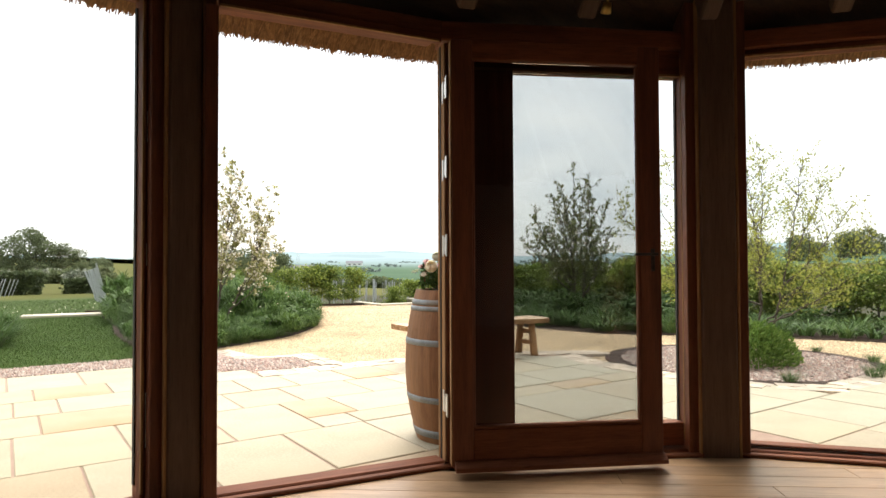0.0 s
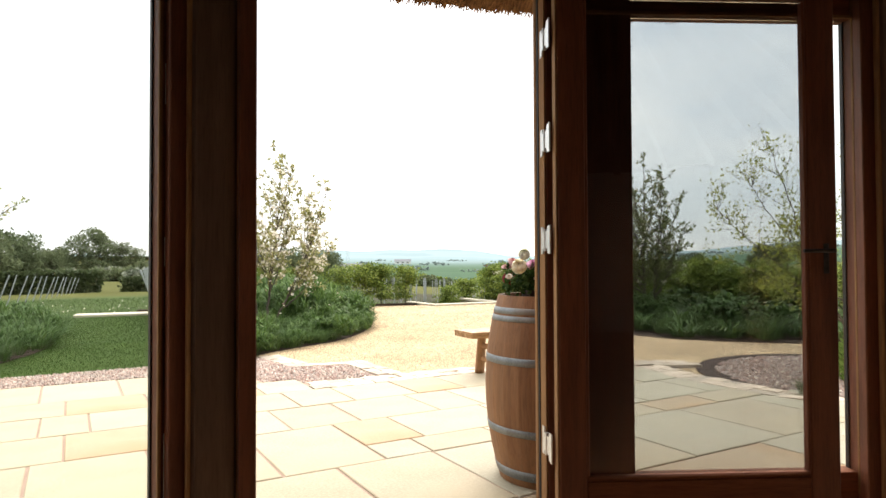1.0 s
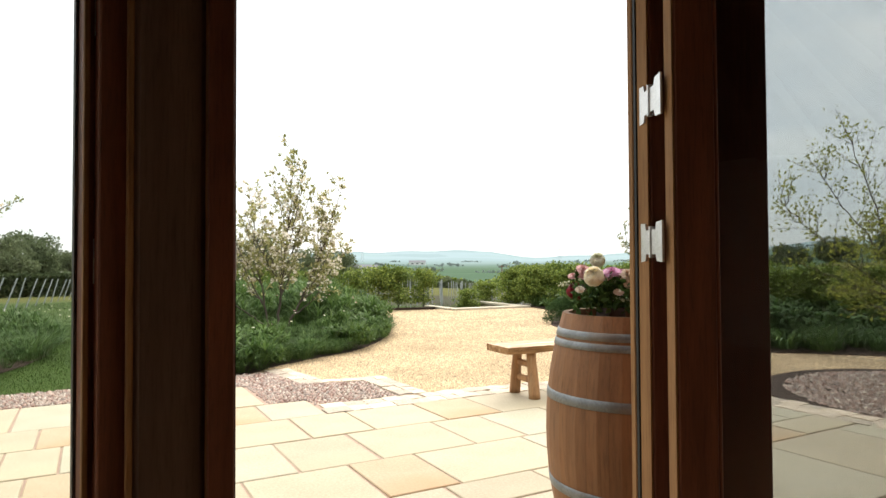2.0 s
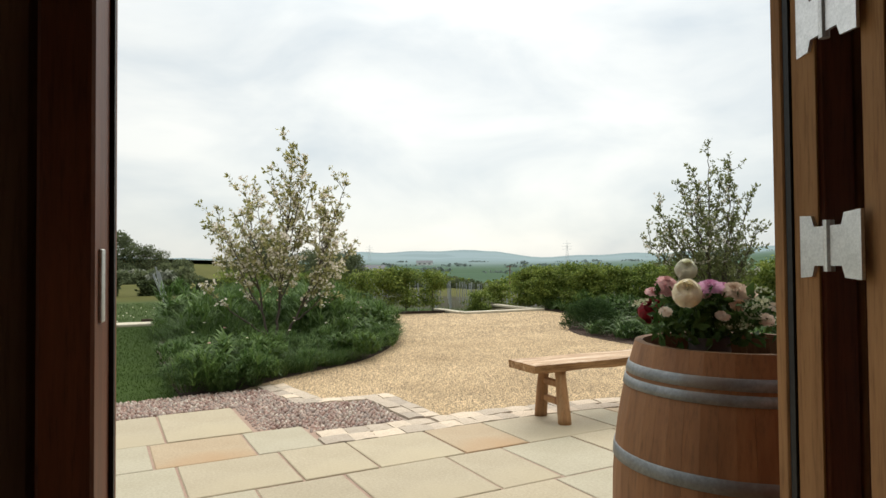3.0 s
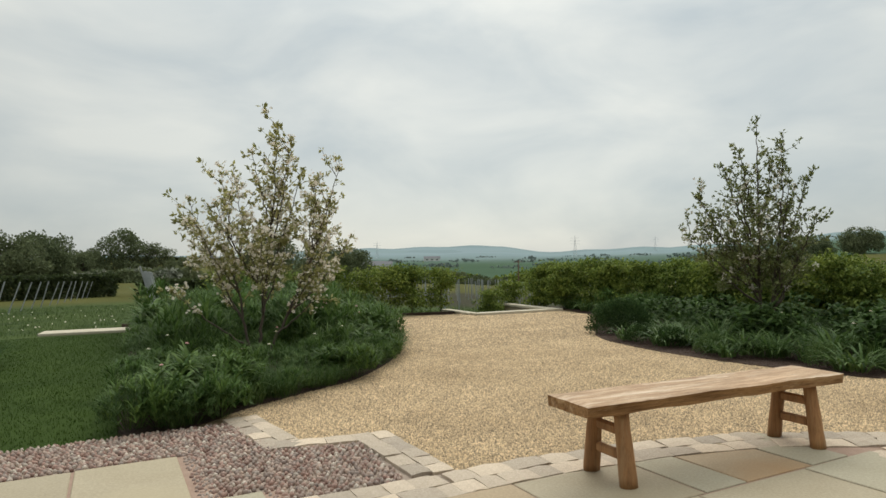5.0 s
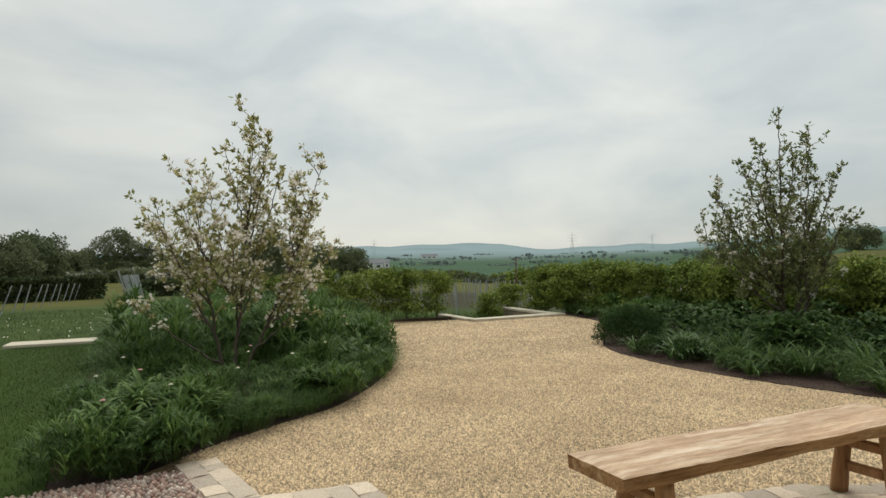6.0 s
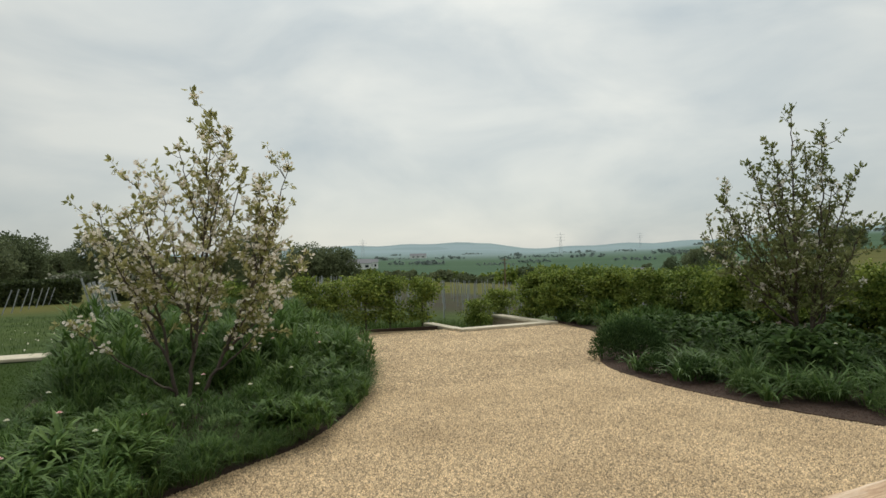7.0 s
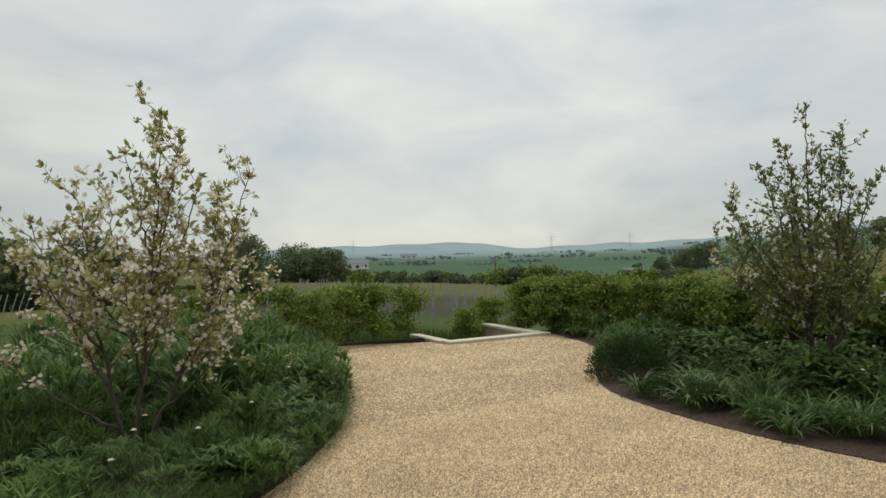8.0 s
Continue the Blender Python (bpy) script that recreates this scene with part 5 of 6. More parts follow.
front = smooth_line([(1.42, 8.42), (1.85, 8.40), (2.4, 8.86), (3.1, 9.3), (3.67, 9.66), (4.35, 10.46), (4.9, 11.4), (5.35, 12.7), (5.8, 15.2), (5.7, 16.9)], 10)
for x, y in spaced([tuple(p) for p in left_bed], 0.4):
    d = edge_gap(x, y, front)
    if d < 0.07:
        continue
    trunk = math.hypot(x - 2.98, y - 11.26)
    if trunk < 0.34:
        continue
    drift = noise.noise(Vector((x * 1.1, y * 1.1, 8))) + rng.normal(0, 0.12)
    swell = 0.5 + 0.5 * noise.noise(Vector((x * 1.3, y * 1.3, 3)))
    if drift < -0.1:
        kind = "grass_clump"
    elif drift < 0.1:
        kind = "leafy_perennial"
    elif drift < 0.22:
        kind = "lance_leaved_plant"
    else:
        kind = rng.choice(["grey_green_perennial", "grey_green_perennial", "leafy_perennial"])
    x += 0.16 * max(0.0, min(1.0, 2.1 - x))
    size = 0.5 + 0.3 * min(d, 1.0) + 0.74 * swell * min(d + 0.35, 1.0) + rng.normal(0, 0.06)
    along, aside = 0.3 * (2.98 - x) + 0.954 * (11.26 - y), 0.954 * (2.98 - x) - 0.3 * (11.26 - y)
    if trunk < 0.9 or (0 < along < 1.9 and abs(aside) < 0.75):
        size = min(size, 0.72)
    if y > 10.6 and trunk > 0.9:
        size *= 1.0 + 0.36 * min(y - 10.6, 1.0)
    if x < 2.05:
        size = min(size, 0.7)
    plant(kind, x, y, size)
for x, y in smooth_line([(1.5, 8.5), (1.9, 8.52), (2.4, 8.98), (3.1, 9.42), (3.6, 9.8), (4.25, 10.55), (4.78, 11.45), (5.22, 12.7), (5.65, 15.2)], 4):
    plant(rng.choice(["leafy_perennial", "grass_clump", "lance_leaved_plant", "grass_clump", "grey_green_perennial"]), x + rng.normal(0.03, 0.05), y + rng.normal(-0.03, 0.05), rng.uniform(0.55, 0.85))
west = [(-1.4 + 1.45 * math.cos(a) , 11.8 + 3.0 * math.sin(a)) for a in np.linspace(0, 2 * math.pi, 24)[:-1]]
sheet("bed_soil", west, 0.0, 0.09, M_SOIL, "dark soil of the bed beside the lawn", "soil")
for x, y in spaced(west, 0.46):
    plant(rng.choice(["leafy_perennial", "grey_green_perennial", "grass_clump", "strap_leaved_plant"]), x, y, rng.uniform(0.85, 1.25))
border = [*[tuple(p) for p in right_edge], (12.0, -5), (12.0, 15.5)]
for x, y in spaced(border, 0.43):
    if y < 0.5:
        continue
    d = edge_gap(x, y, right_edge)
    if d < 0.16 or math.hypot(x - 8.6, y - 11.2) < 0.66:
        continue
    if y > 12.3:
        kind, size = rng.choice(["grass_clump", "strap_leaved_plant", "leafy_perennial"]), rng.uniform(0.85, 1.1)
    elif d < 0.75:
        if rng.random() < 0.12 or math.hypot(x - 8.55, y - 11.2) < 0.6:
            continue
        kind, size = rng.choice(["strap_leaved_plant", "strap_leaved_plant", "strap_leaved_plant", "grass_clump", "strap_leaved_plant"]), rng.uniform(0.72, 1.05)
    elif y < 6.5:
        kind, size = rng.choice(["grass_clump", "strap_leaved_plant", "broad_leaved_plant"]), rng.uniform(0.6, 0.85)
    else:
        kind, size = rng.choice(["broad_leaved_plant", "broad_leaved_plant", "strap_leaved_plant", "strap_leaved_plant"]), rng.uniform(0.85, 1.2)
    plant(kind, x, y, size)


for kind, x, y, size in (("lance_leaved_plant", 1.75, 8.85, 1.0), ("lance_leaved_plant", 2.3, 9.15, 1.1), ("lance_leaved_plant", 2.0, 9.35, 1.15), ("lance_leaved_plant", 4.3, 10.85, 1.05), ("lance_leaved_plant", 4.5, 11.4, 1.0), ("grass_clump", 8.3, 8.25, 1.0), ("grass_clump", 8.75, 7.3, 1.1), ("strap_leaved_plant", 8.45, 8.9, 0.9), ("grass_clump", 9.2, 6.6, 1.0), ("strap_leaved_plant", 8.5, 9.9, 0.85), ("grass_clump", 9.9, 5.6, 0.95), ("strap_leaved_plant", 8.6, 9.4, 0.95), ("strap_leaved_plant", 8.8, 10.3, 1.0)):
    plant(kind, x, y, size)


def clipped_shrub(name, x, y, radius, height, mat, label, count=2600, size=0.05):
    me = mesh_of(name, *joined(mound(rng, count, radius, height, size, 0.35, 0.5)), mat)
    ob = tagged(new(name, me), label, "shrub")
    ob.location = (x, y, 0)


clipped_shrub("santolina", 8.7, 11.12, 0.5, 0.5, M_LEAF_CUSHION, "low rounded dark green shrub at the gravel edge", 9000, 0.042)
for x, y in ((8.02, 8.85), (8.25, 7.6), (8.5, 6.95)):
    clipped_shrub("santolina", x, y, 0.2, 0.22, M_LEAF_GREY, "small grey-green cushion at the gravel edge", 1800, 0.03)
clipped_shrub("santolina", 8.06, 10.12, 0.2, 0.2, M_LEAF_CUSHION, "small dark green cushion at the gravel edge", 900, 0.05)
clipped_shrub("santolina", 8.1, 9.58, 0.22, 0.22, M_LEAF_CUSHION, "small dark green cushion at the gravel edge", 900, 0.05)
clipped_shrub("round_shrub", 6.7, 3.85, 0.4, 0.42, M_LEAF_SHRUB, "dense rounded bright green shrub on the pebble circle", 5200, 0.06)
for k in range(6):
    a = 3.5 + k * 0.5 + rng.normal(0, 0.1)
    plant("grass_clump", CIRCLE[0] + 1.4 * math.cos(a), CIRCLE[1] + 1.4 * math.sin(a), rng.uniform(0.22, 0.45), group="tufts round the pebble circle")

# flowers that stand out among the leaves
for name, mat, label, spots in (
        ("tulip", M_PINK, "small pink flower on a thin stem", [(1.75, 8.75, 0.42), (2.5, 9.5, 0.4), (3.9, 11.6, 0.6), (4.1, 12.2, 0.62), (3.6, 11.9, 0.6), (4.3, 12.9, 0.6), (3.0, 10.3, 0.5), (4.45, 11.7, 0.5), (3.3, 12.4, 0.62), (2.0, 9.4, 0.5), (4.0, 11.75, 0.64), (4.2, 12.35, 0.64), (3.75, 12.0, 0.66), (4.55, 12.1, 0.56), (3.5, 11.6, 0.6), (4.7, 12.5, 0.52)]),
        ("narcissus", M_CREAM, "white narcissus on a thin stem", [(2.75, 9.55, 0.42), (3.3, 9.9, 0.45), (2.2, 9.2, 0.4), (1.7, 9.6, 0.45), (3.8, 10.5, 0.45), (2.9, 9.9, 0.5), (1.9, 10.2, 0.5), (8.6, 8.3, 0.5), (9.0, 7.5, 0.55), (9.4, 8.6, 0.6), (8.9, 9.4, 0.6), (9.8, 7.2, 0.6), (9.2, 6.6, 0.5), (8.5, 7.4, 0.45)])):
    for x, y, h in spots:
        ob = tagged(new(name, mesh_of(name, *bloom(rng, 0.019, 3), mat, True)), label, "flower", "flowers in the borders")
        ob.location = (x, y, h)
        bm = bmesh.new()
        tube(bm, (rng.normal(0, 0.03), rng.normal(0, 0.03), -h), (0, 0, 0.004), 0.003, 0.002, 5)
        part("stem", bm, M_LEAF_BED, ob)


# ---- hedges ----
def hedge_mesh(seed, low, high, half, count, size=0.06):
    """A young layered hedge plant: stem and crown."""
    r = np.random.default_rng(seed)
    v, f, pts, ways = [], [], [], []
    stem = limb(r, (0, 0, 0), (0, 0, 1), high * 0.95, 0.018, 0.006, 10, 0.02, v, f, 0.05)
    for k in range(26):
        h = low + (high - low) * r.random() ** 0.9
        a = r.uniform(0, 6.28)
        reach = half * r.uniform(0.5, 1.15) * (1.05 - 0.3 * ((h - low) / (high - low)) ** 2)
        i = min(int(h / (high * 0.95) * 10), 9)
        b = limb(r, stem[i], (math.cos(a), math.sin(a), r.uniform(-0.05, 0.45)), reach, 0.006, 0.002, 6, -0.02, v, f, 0.12, 4)
        for q in b[1:]:
            n = count // 150
            pts += list(q + r.normal(0, 1, (n, 3)) * (0.09, 0.09, 0.045))
            ways += [(math.cos(a) * 0.5, math.sin(a) * 0.5, -0.25)] * n
    return mesh_of("trunk", v, f, M_BARK, True), mesh_of("crown", *leaves_at(r, pts, size, 0.6, -0.1, ways), M_LEAF_HEDGE)


HEDGE = [hedge_mesh(100 + k, 0.2, 1.14, 0.46, 3300) for k in range(4)]
HEDGE_LOW = [hedge_mesh(200 + k, 0.06, 1.12, 0.52, 4200) for k in range(4)]


def hedge_plant(meshes, x, y, z, size, label, group):
    g = empty("hedge_plant", pose(x, y, z, 0, 0, rng.uniform(0, 360)) @ Matrix.Scale(size, 4), label, "hedge", group)
    for name, me in zip(("trunk", "crown"), meshes[rng.integers(len(meshes))]):
        new(name, me).parent = g


for k in range(9):
    x, y = 8.15 - 0.56 * k, 16.55 + 0.13 * k
    hedge_plant(HEDGE, x + rng.normal(0, 0.05), y + rng.normal(0, 0.05), -0.05, rng.uniform(0.92, 1.08), "young hornbeam hedge plant on a bare stem", "row of young hedge plants")
line = smooth_line([(11.35, 17.0), (11.6, 14.5), (11.75, 11.5), (11.7, 8.0), (12.2, 4.0), (12.6, -2.0)], 7)
for x, y in line:
    hedge_plant(HEDGE_LOW, x + rng.normal(0, 0.1), y + rng.normal(0, 0.1), 0.0, rng.uniform(0.9, 1.12), "leafy green hornbeam hedge plant behind the border", "hedge behind the border")
hedge_plant(HEDGE_LOW, 10.3, 17.6, -0.45, 0.8, "leafy green hornbeam hedge plant beside the steps", "hedge behind the border")
hedge_plant(HEDGE_LOW, 11.0, 18.0, -0.4, 0.95, "leafy green hornbeam hedge plant beside the steps", "hedge behind the border")


def edging(name, a, b, w, h, z, mat, label):
    a, b = Vector(a), Vector(b)
    d = b - a
    return tagged(a_box(name, d.length, w, h, pose((a.x + b.x) / 2, (a.y + b.y) / 2, z, 0, 0, math.degrees(math.atan2(d.y, d.x))), mat, bevel=0.008), label, name.split("_")[-1], kind="structure")


edging("timber_edging", (1.6, 17.6), (8.38, 16.2), 0.04, 0.12, -0.03, M_BEAM, "dark timber edging along the hedge foot")
# the head of the garden steps: copings and a low rendered wall
for a, b, w in (((8.45, 15.45), (10.75, 15.38), 0.26), ((8.5, 15.585), (8.52, 16.9), 0.22)):
    edging("stone_coping", a, b, w, 0.06, 0.0, M_COPING, "pale stone coping at the head of the steps")
edging("stone_coping", (10.62, 15.52), (10.72, 17.6), 0.24, 0.06, 0.0, M_COPING, "pale stone coping on the low wall")
edging("low_wall", (10.62, 15.52), (10.72, 17.58), 0.18, 0.9, -0.48, M_RENDER, "low rendered wall beside the steps")
edging("low_wall", (8.5, 15.6), (8.52, 16.88), 0.16, 0.8, -0.43, M_RENDER, "low rendered wall beside the steps")
for k in range(3):
    tagged(a_box("step_%d" % (k + 1), 2.0, 0.36, 0.16, pose(9.6, 15.72 + 0.34 * k, -0.16 - 0.16 * k, 0, 0, -1), M_COPING, bevel=0.01), "pale stone step going down to the meadow", "step", kind="structure")
edging("stone_path", (0.3, 16.75), (2.05, 16.56), 0.55, 0.05, 0.0, M_COPING, "pale stone path beyond the lawn")

# ---- lawn, meadow and loose gravel ----
rng = np.random.default_rng(31)


def turf(places, z, length, width, rng, lean=0.5):
    """Single grass blades: verts and faces."""
    n = len(places)
    a, t = rng.uniform(0, 2 * np.pi, n), rng.uniform(0, lean, n)
    s, w = length * rng.uniform(0.5, 1.2, n), width
    x, y = places[:, 0], places[:, 1]
    dx, dy = np.cos(a), np.sin(a)
    v = np.stack([np.stack([x - dy * w, y + dx * w, z], -1), np.stack([x + dy * w, y - dx * w, z], -1), np.stack([x + dx * np.sin(t) * s, y + dy * np.sin(t) * s, z + np.cos(t) * s], -1)], 1)
    return v.reshape(-1, 3), np.arange(3 * n).reshape(-1, 3)


def stuff(name, v, f, mat, label, category):
    return tagged(new(name, mesh_of(name, v, f, mat)), label, category, kind="stuff")


def fast_stuff(name, v, f, mat, label, category):
    """Like stuff, for very many triangles."""
    me = bpy.data.meshes.new(name)
    me.vertices.add(len(v))
    me.vertices.foreach_set("co", np.asarray(v, np.float32).ravel())
    me.loops.add(3 * len(f))
    me.loops.foreach_set("vertex_index", np.asarray(f, np.int32).ravel())
    me.polygons.add(len(f))
    me.polygons.foreach_set("loop_start", np.arange(0, 3 * len(f), 3, dtype=np.int32))
    me.update(calc_edges=True)
    me.materials.append(mat)
    return tagged(new(name, me), label, category, kind="stuff")


spots = scatter(rng, [(-3.2, 8.34), (1.47, 8.34), (1.5, 11.5), (1.75, 14.5), (1.7, 16.1), (-3.2, 16.1)], 60000)
stuff("lawn_grass", *turf(spots, np.full(len(spots), LAWN_Z), 0.022, 0.003, rng), M_GRASS, "short mown grass blades", "grass")
spots = scatter(rng, [(-9, 17.2), (2.2, 17.2), (5.5, 18.0), (10.0, 18.4), (14.0, 20.5), (12, 30), (-12, 30)], 26000)
stuff("meadow_grass", *turf(spots, land(spots[:, 0], spots[:, 1]), 0.075, 0.006, rng, 0.9), M_MEADOW, "meadow grass beyond the garden", "grass")
spots = scatter(rng, [(8.62, 16.6), (10.5, 16.6), (12.5, 21), (8.0, 21)], 4200)
stuff("meadow_grass", *turf(spots, land(spots[:, 0], spots[:, 1]), 0.42, 0.008, rng, 0.5), M_MEADOW, "tall meadow grass below the steps", "grass")
spots = np.concatenate([scatter(rng, [(-9, 17.2), (2.2, 17.2), (5.5, 18.5), (5, 26), (-9, 26)], 260), scatter(rng, [(8.8, 16.8), (10.5, 16.8), (12, 21), (8.3, 21)], 170)])
stuff("daisies", *leaves_at(rng, np.column_stack([spots, land(spots[:, 0], spots[:, 1]) + rng.uniform(0.05, 0.12, len(spots))]), 0.036, 1.0, 1.0), M_CREAM, "white daisies and pale flowers in the meadow", "flowers")


def on_gravel(p):
    ok = inside(p[:, 0], p[:, 1], [tuple(q) for q in court])
    ok &= np.hypot(p[:, 0] - CIRCLE[0], p[:, 1] - CIRCLE[1]) > 1.5
    ok &= ~inside(p[:, 0], p[:, 1], PAVED)
    return p[ok]


PAVED = [(-14, -9), (8.4, -9), (8.4, 2.6), (5.75, 2.6), (5.6, 4.9), (6.15, 5.8), (5.2, 6.3), (4.4, 6.45), (3.1, 6.53), (3.13, 7.5), (2.55, 7.66), (2.42, 8.45), (1.8, 8.45), (-14, 8.4)]
spots = on_gravel(np.column_stack([rng.uniform(2.2, 8.2, 320000), rng.uniform(5.5, 11.0, 320000)]))
fast_stuff("loose_gravel", *stones(rng, spots, GRAVEL_Z - 0.004, 0.0118, 0.95), M_GRAVEL, "loose honey-coloured gravel stones", "gravel")
spots = on_gravel(np.column_stack([rng.uniform(4.0, 10.6, 60000), rng.uniform(11.0, 16.0, 60000)]))
spots = np.concatenate([spots, on_gravel(np.column_stack([rng.uniform(8.2, 10.6, 20000), rng.uniform(2.5, 11.0, 20000)])), on_gravel(np.column_stack([rng.uniform(5.5, 8.2, 9000), rng.uniform(2.5, 5.5, 9000)]))])
fast_stuff("loose_gravel", *stones(rng, spots, GRAVEL_Z - 0.003, 0.016, 0.7), M_GRAVEL, "loose honey-coloured gravel stones", "gravel")
rim = np.array([p + (rng.uniform(0.02, 0.6), rng.normal(0, 0.12)) for p in smooth_line([tuple(q) for q in right_edge[12:72]], 5) for _ in range(16)])
fast_stuff("soil_clods", *stones(rng, rim, -0.015, 0.016, 0.7), M_SOIL, "crumbs of dark mulch along the border", "soil")
a, r = rng.uniform(0, 2 * np.pi, 7000), 1.3 * np.sqrt(rng.random(7000))
stuff("pink_pebbles", *stones(rng, np.column_stack([CIRCLE[0] + r * np.cos(a), CIRCLE[1] + r * np.sin(a)]), -0.012, 0.022, 0.7), M_PEBBLE, "pinkish grey pebbles of the round bed", "pebbles")

# ---- the wider country ----


def away(az, d):
    x, y = 3 + d * math.sin(radians(az)), 6 + d * math.cos(radians(az))
    return x, y, float(land(np.array(x), np.array(y)))


def far_tree(name, az, d, height, width, seed, mat=None, label="broad dark green tree in the distance", count=8000, low=0.03):
    """A far tree: trunk, limbs and a crown of many leaf clumps."""
    r = np.random.default_rng(seed)
    g = empty(name, pose(*away(az, d)), label, "tree")
    v, f, pts = [], [], []
    limb(r, (0, 0, -0.5), (0, 0, 1), height * 0.6, min(width, height) * 0.035, min(width, height) * 0.012, 8, 0.02, v, f, 0.04)
    centres = []
    for k in range(24):
        a, h = r.uniform(0, 6.28), low + 0.1 + (0.72 - low) * (k + r.random()) / 24
        reach = width * 0.5 * math.sqrt(max(1 - ((h - 0.3) / 0.66) ** 2, 0.05)) * r.uniform(0.3, 0.88)
        if width < 2 * height:
            limb(r, (0, 0, height * h * 0.6), (math.cos(a), math.sin(a), 0.5), max(reach * 0.8, height * 0.1), width * 0.014, width * 0.005, 5, 0.05, v, f, 0.12, 4)
        q = np.array((math.cos(a) * reach, math.sin(a) * reach, height * h * (1.06 - 0.42 * (2 * reach / width) ** 2)))
        centres.append((q, min(width, 1.5 * height) * r.uniform(0.13, 0.22)))
    for q, s in centres:
        n = count // 24
        u = r.normal(0, 1, (n, 3))
        u /= np.linalg.norm(u, axis=1)[:, None]
        pts += list(q + u * s * r.uniform(0.55, 1.1, (n, 1)) * (1, 1, 0.8))
    new("trunk", mesh_of("trunk", v, f, M_BARK)).parent = g
    pts = np.array(pts)
    pts[:, 2] = np.clip(pts[:, 2], height * low, height * 1.15)
    new("crown", mesh_of("crown", *leaves_at(r, pts, min(width, 2.5 * height) * 0.06 * math.sqrt(2600 / count), 0.9, 0.2), mat or M_FAR_LEAF)).parent = g
    return g


# leaf colour with the haze of distance painted in, for the farthest woods
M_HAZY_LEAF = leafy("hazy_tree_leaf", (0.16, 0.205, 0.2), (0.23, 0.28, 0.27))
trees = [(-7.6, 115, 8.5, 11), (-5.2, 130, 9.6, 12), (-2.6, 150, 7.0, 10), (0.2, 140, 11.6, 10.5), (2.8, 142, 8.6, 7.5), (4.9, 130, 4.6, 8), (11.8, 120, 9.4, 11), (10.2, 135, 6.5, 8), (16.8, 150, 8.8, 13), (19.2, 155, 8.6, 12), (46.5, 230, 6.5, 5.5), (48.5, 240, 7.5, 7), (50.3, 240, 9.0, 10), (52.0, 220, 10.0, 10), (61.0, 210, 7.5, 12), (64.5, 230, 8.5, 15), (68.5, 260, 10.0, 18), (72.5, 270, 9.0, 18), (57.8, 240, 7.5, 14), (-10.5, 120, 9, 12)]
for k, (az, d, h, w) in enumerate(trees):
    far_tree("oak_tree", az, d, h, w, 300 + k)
far_tree("cypress", -2.0, 120, 6.0, 1.4, 340, label="slim dark conifer in the distance", count=700, low=0.05)
for k in range(12):
    far_tree("hawthorn_bush", -3 + k * 0.75 + rng.normal(0, 0.2), 112 + rng.normal(0, 3), rng.uniform(1.5, 2.5), rng.uniform(4, 6), 350 + k, M_HAWTHORN if k % 3 == 0 else M_FAR_LEAF, "hawthorn bush flecked with white blossom" if k % 3 == 0 else "dark green hedgerow bush in the distance", 700, 0.02)
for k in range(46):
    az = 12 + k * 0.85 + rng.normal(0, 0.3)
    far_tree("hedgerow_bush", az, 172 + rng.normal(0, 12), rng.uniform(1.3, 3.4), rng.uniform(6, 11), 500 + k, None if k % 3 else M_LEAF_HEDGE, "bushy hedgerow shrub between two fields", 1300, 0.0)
for k in range(4):
    far_tree("field_tree", 34.6 + 1.5 * k, 150, rng.uniform(4.0, 5.6), rng.uniform(5, 7), 420 + k, M_LEAF_HEDGE if k != 1 else None, "rounded young green field tree", 900, 0.05)
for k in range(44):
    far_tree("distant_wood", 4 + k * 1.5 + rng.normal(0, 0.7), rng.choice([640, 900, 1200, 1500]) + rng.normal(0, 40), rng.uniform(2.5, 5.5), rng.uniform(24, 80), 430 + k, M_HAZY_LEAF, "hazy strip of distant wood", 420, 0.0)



def clipped_hedge(az0, az1, d, h, label):
    """A trimmed field hedge made of leaves."""
    (x0, y0, z0), (x1, y1, z1) = away(az0, d), away(az1, d)
    n = 12000
    t, q, u = rng.random(n), rng.uniform(-0.5, 0.5, n), rng.random(n)
    face = rng.random(n)
    u = np.where(face < 0.45, 1.0, u)
    q = np.where(face >= 0.45, np.sign(q) * 0.5, q)
    p = np.column_stack([x0 + (x1 - x0) * t, y0 + (y1 - y0) * t + q * 1.1, np.minimum(z0, z1) + h * u]) + rng.normal(0, 0.04, (n, 3))
    tagged(new("clipped_hedge", mesh_of("clipped_hedge", *leaves_at(rng, p, 0.2, 0.8, 0.3), M_FIELD_HEDGE)), label, "hedge")


clipped_hedge(-22, -2.1, 36, 1.05, "long trimmed dark green field hedge")
clipped_hedge(-0.4, 14, 36, 1.0, "long trimmed dark green field hedge")


# vineyard posts
def vine_post(x, y, h, lean_x, lean_y, wide=1.0):
    z = float(land(np.array(x), np.array(y)))
    ob = copy_thing(post_model, pose(x, y, z - 0.05, math.degrees(lean_y), math.degrees(lean_x), rng.uniform(-10, 10)) @ Matrix.Diagonal((wide, wide, h / 1.5, 1)))
    return ob


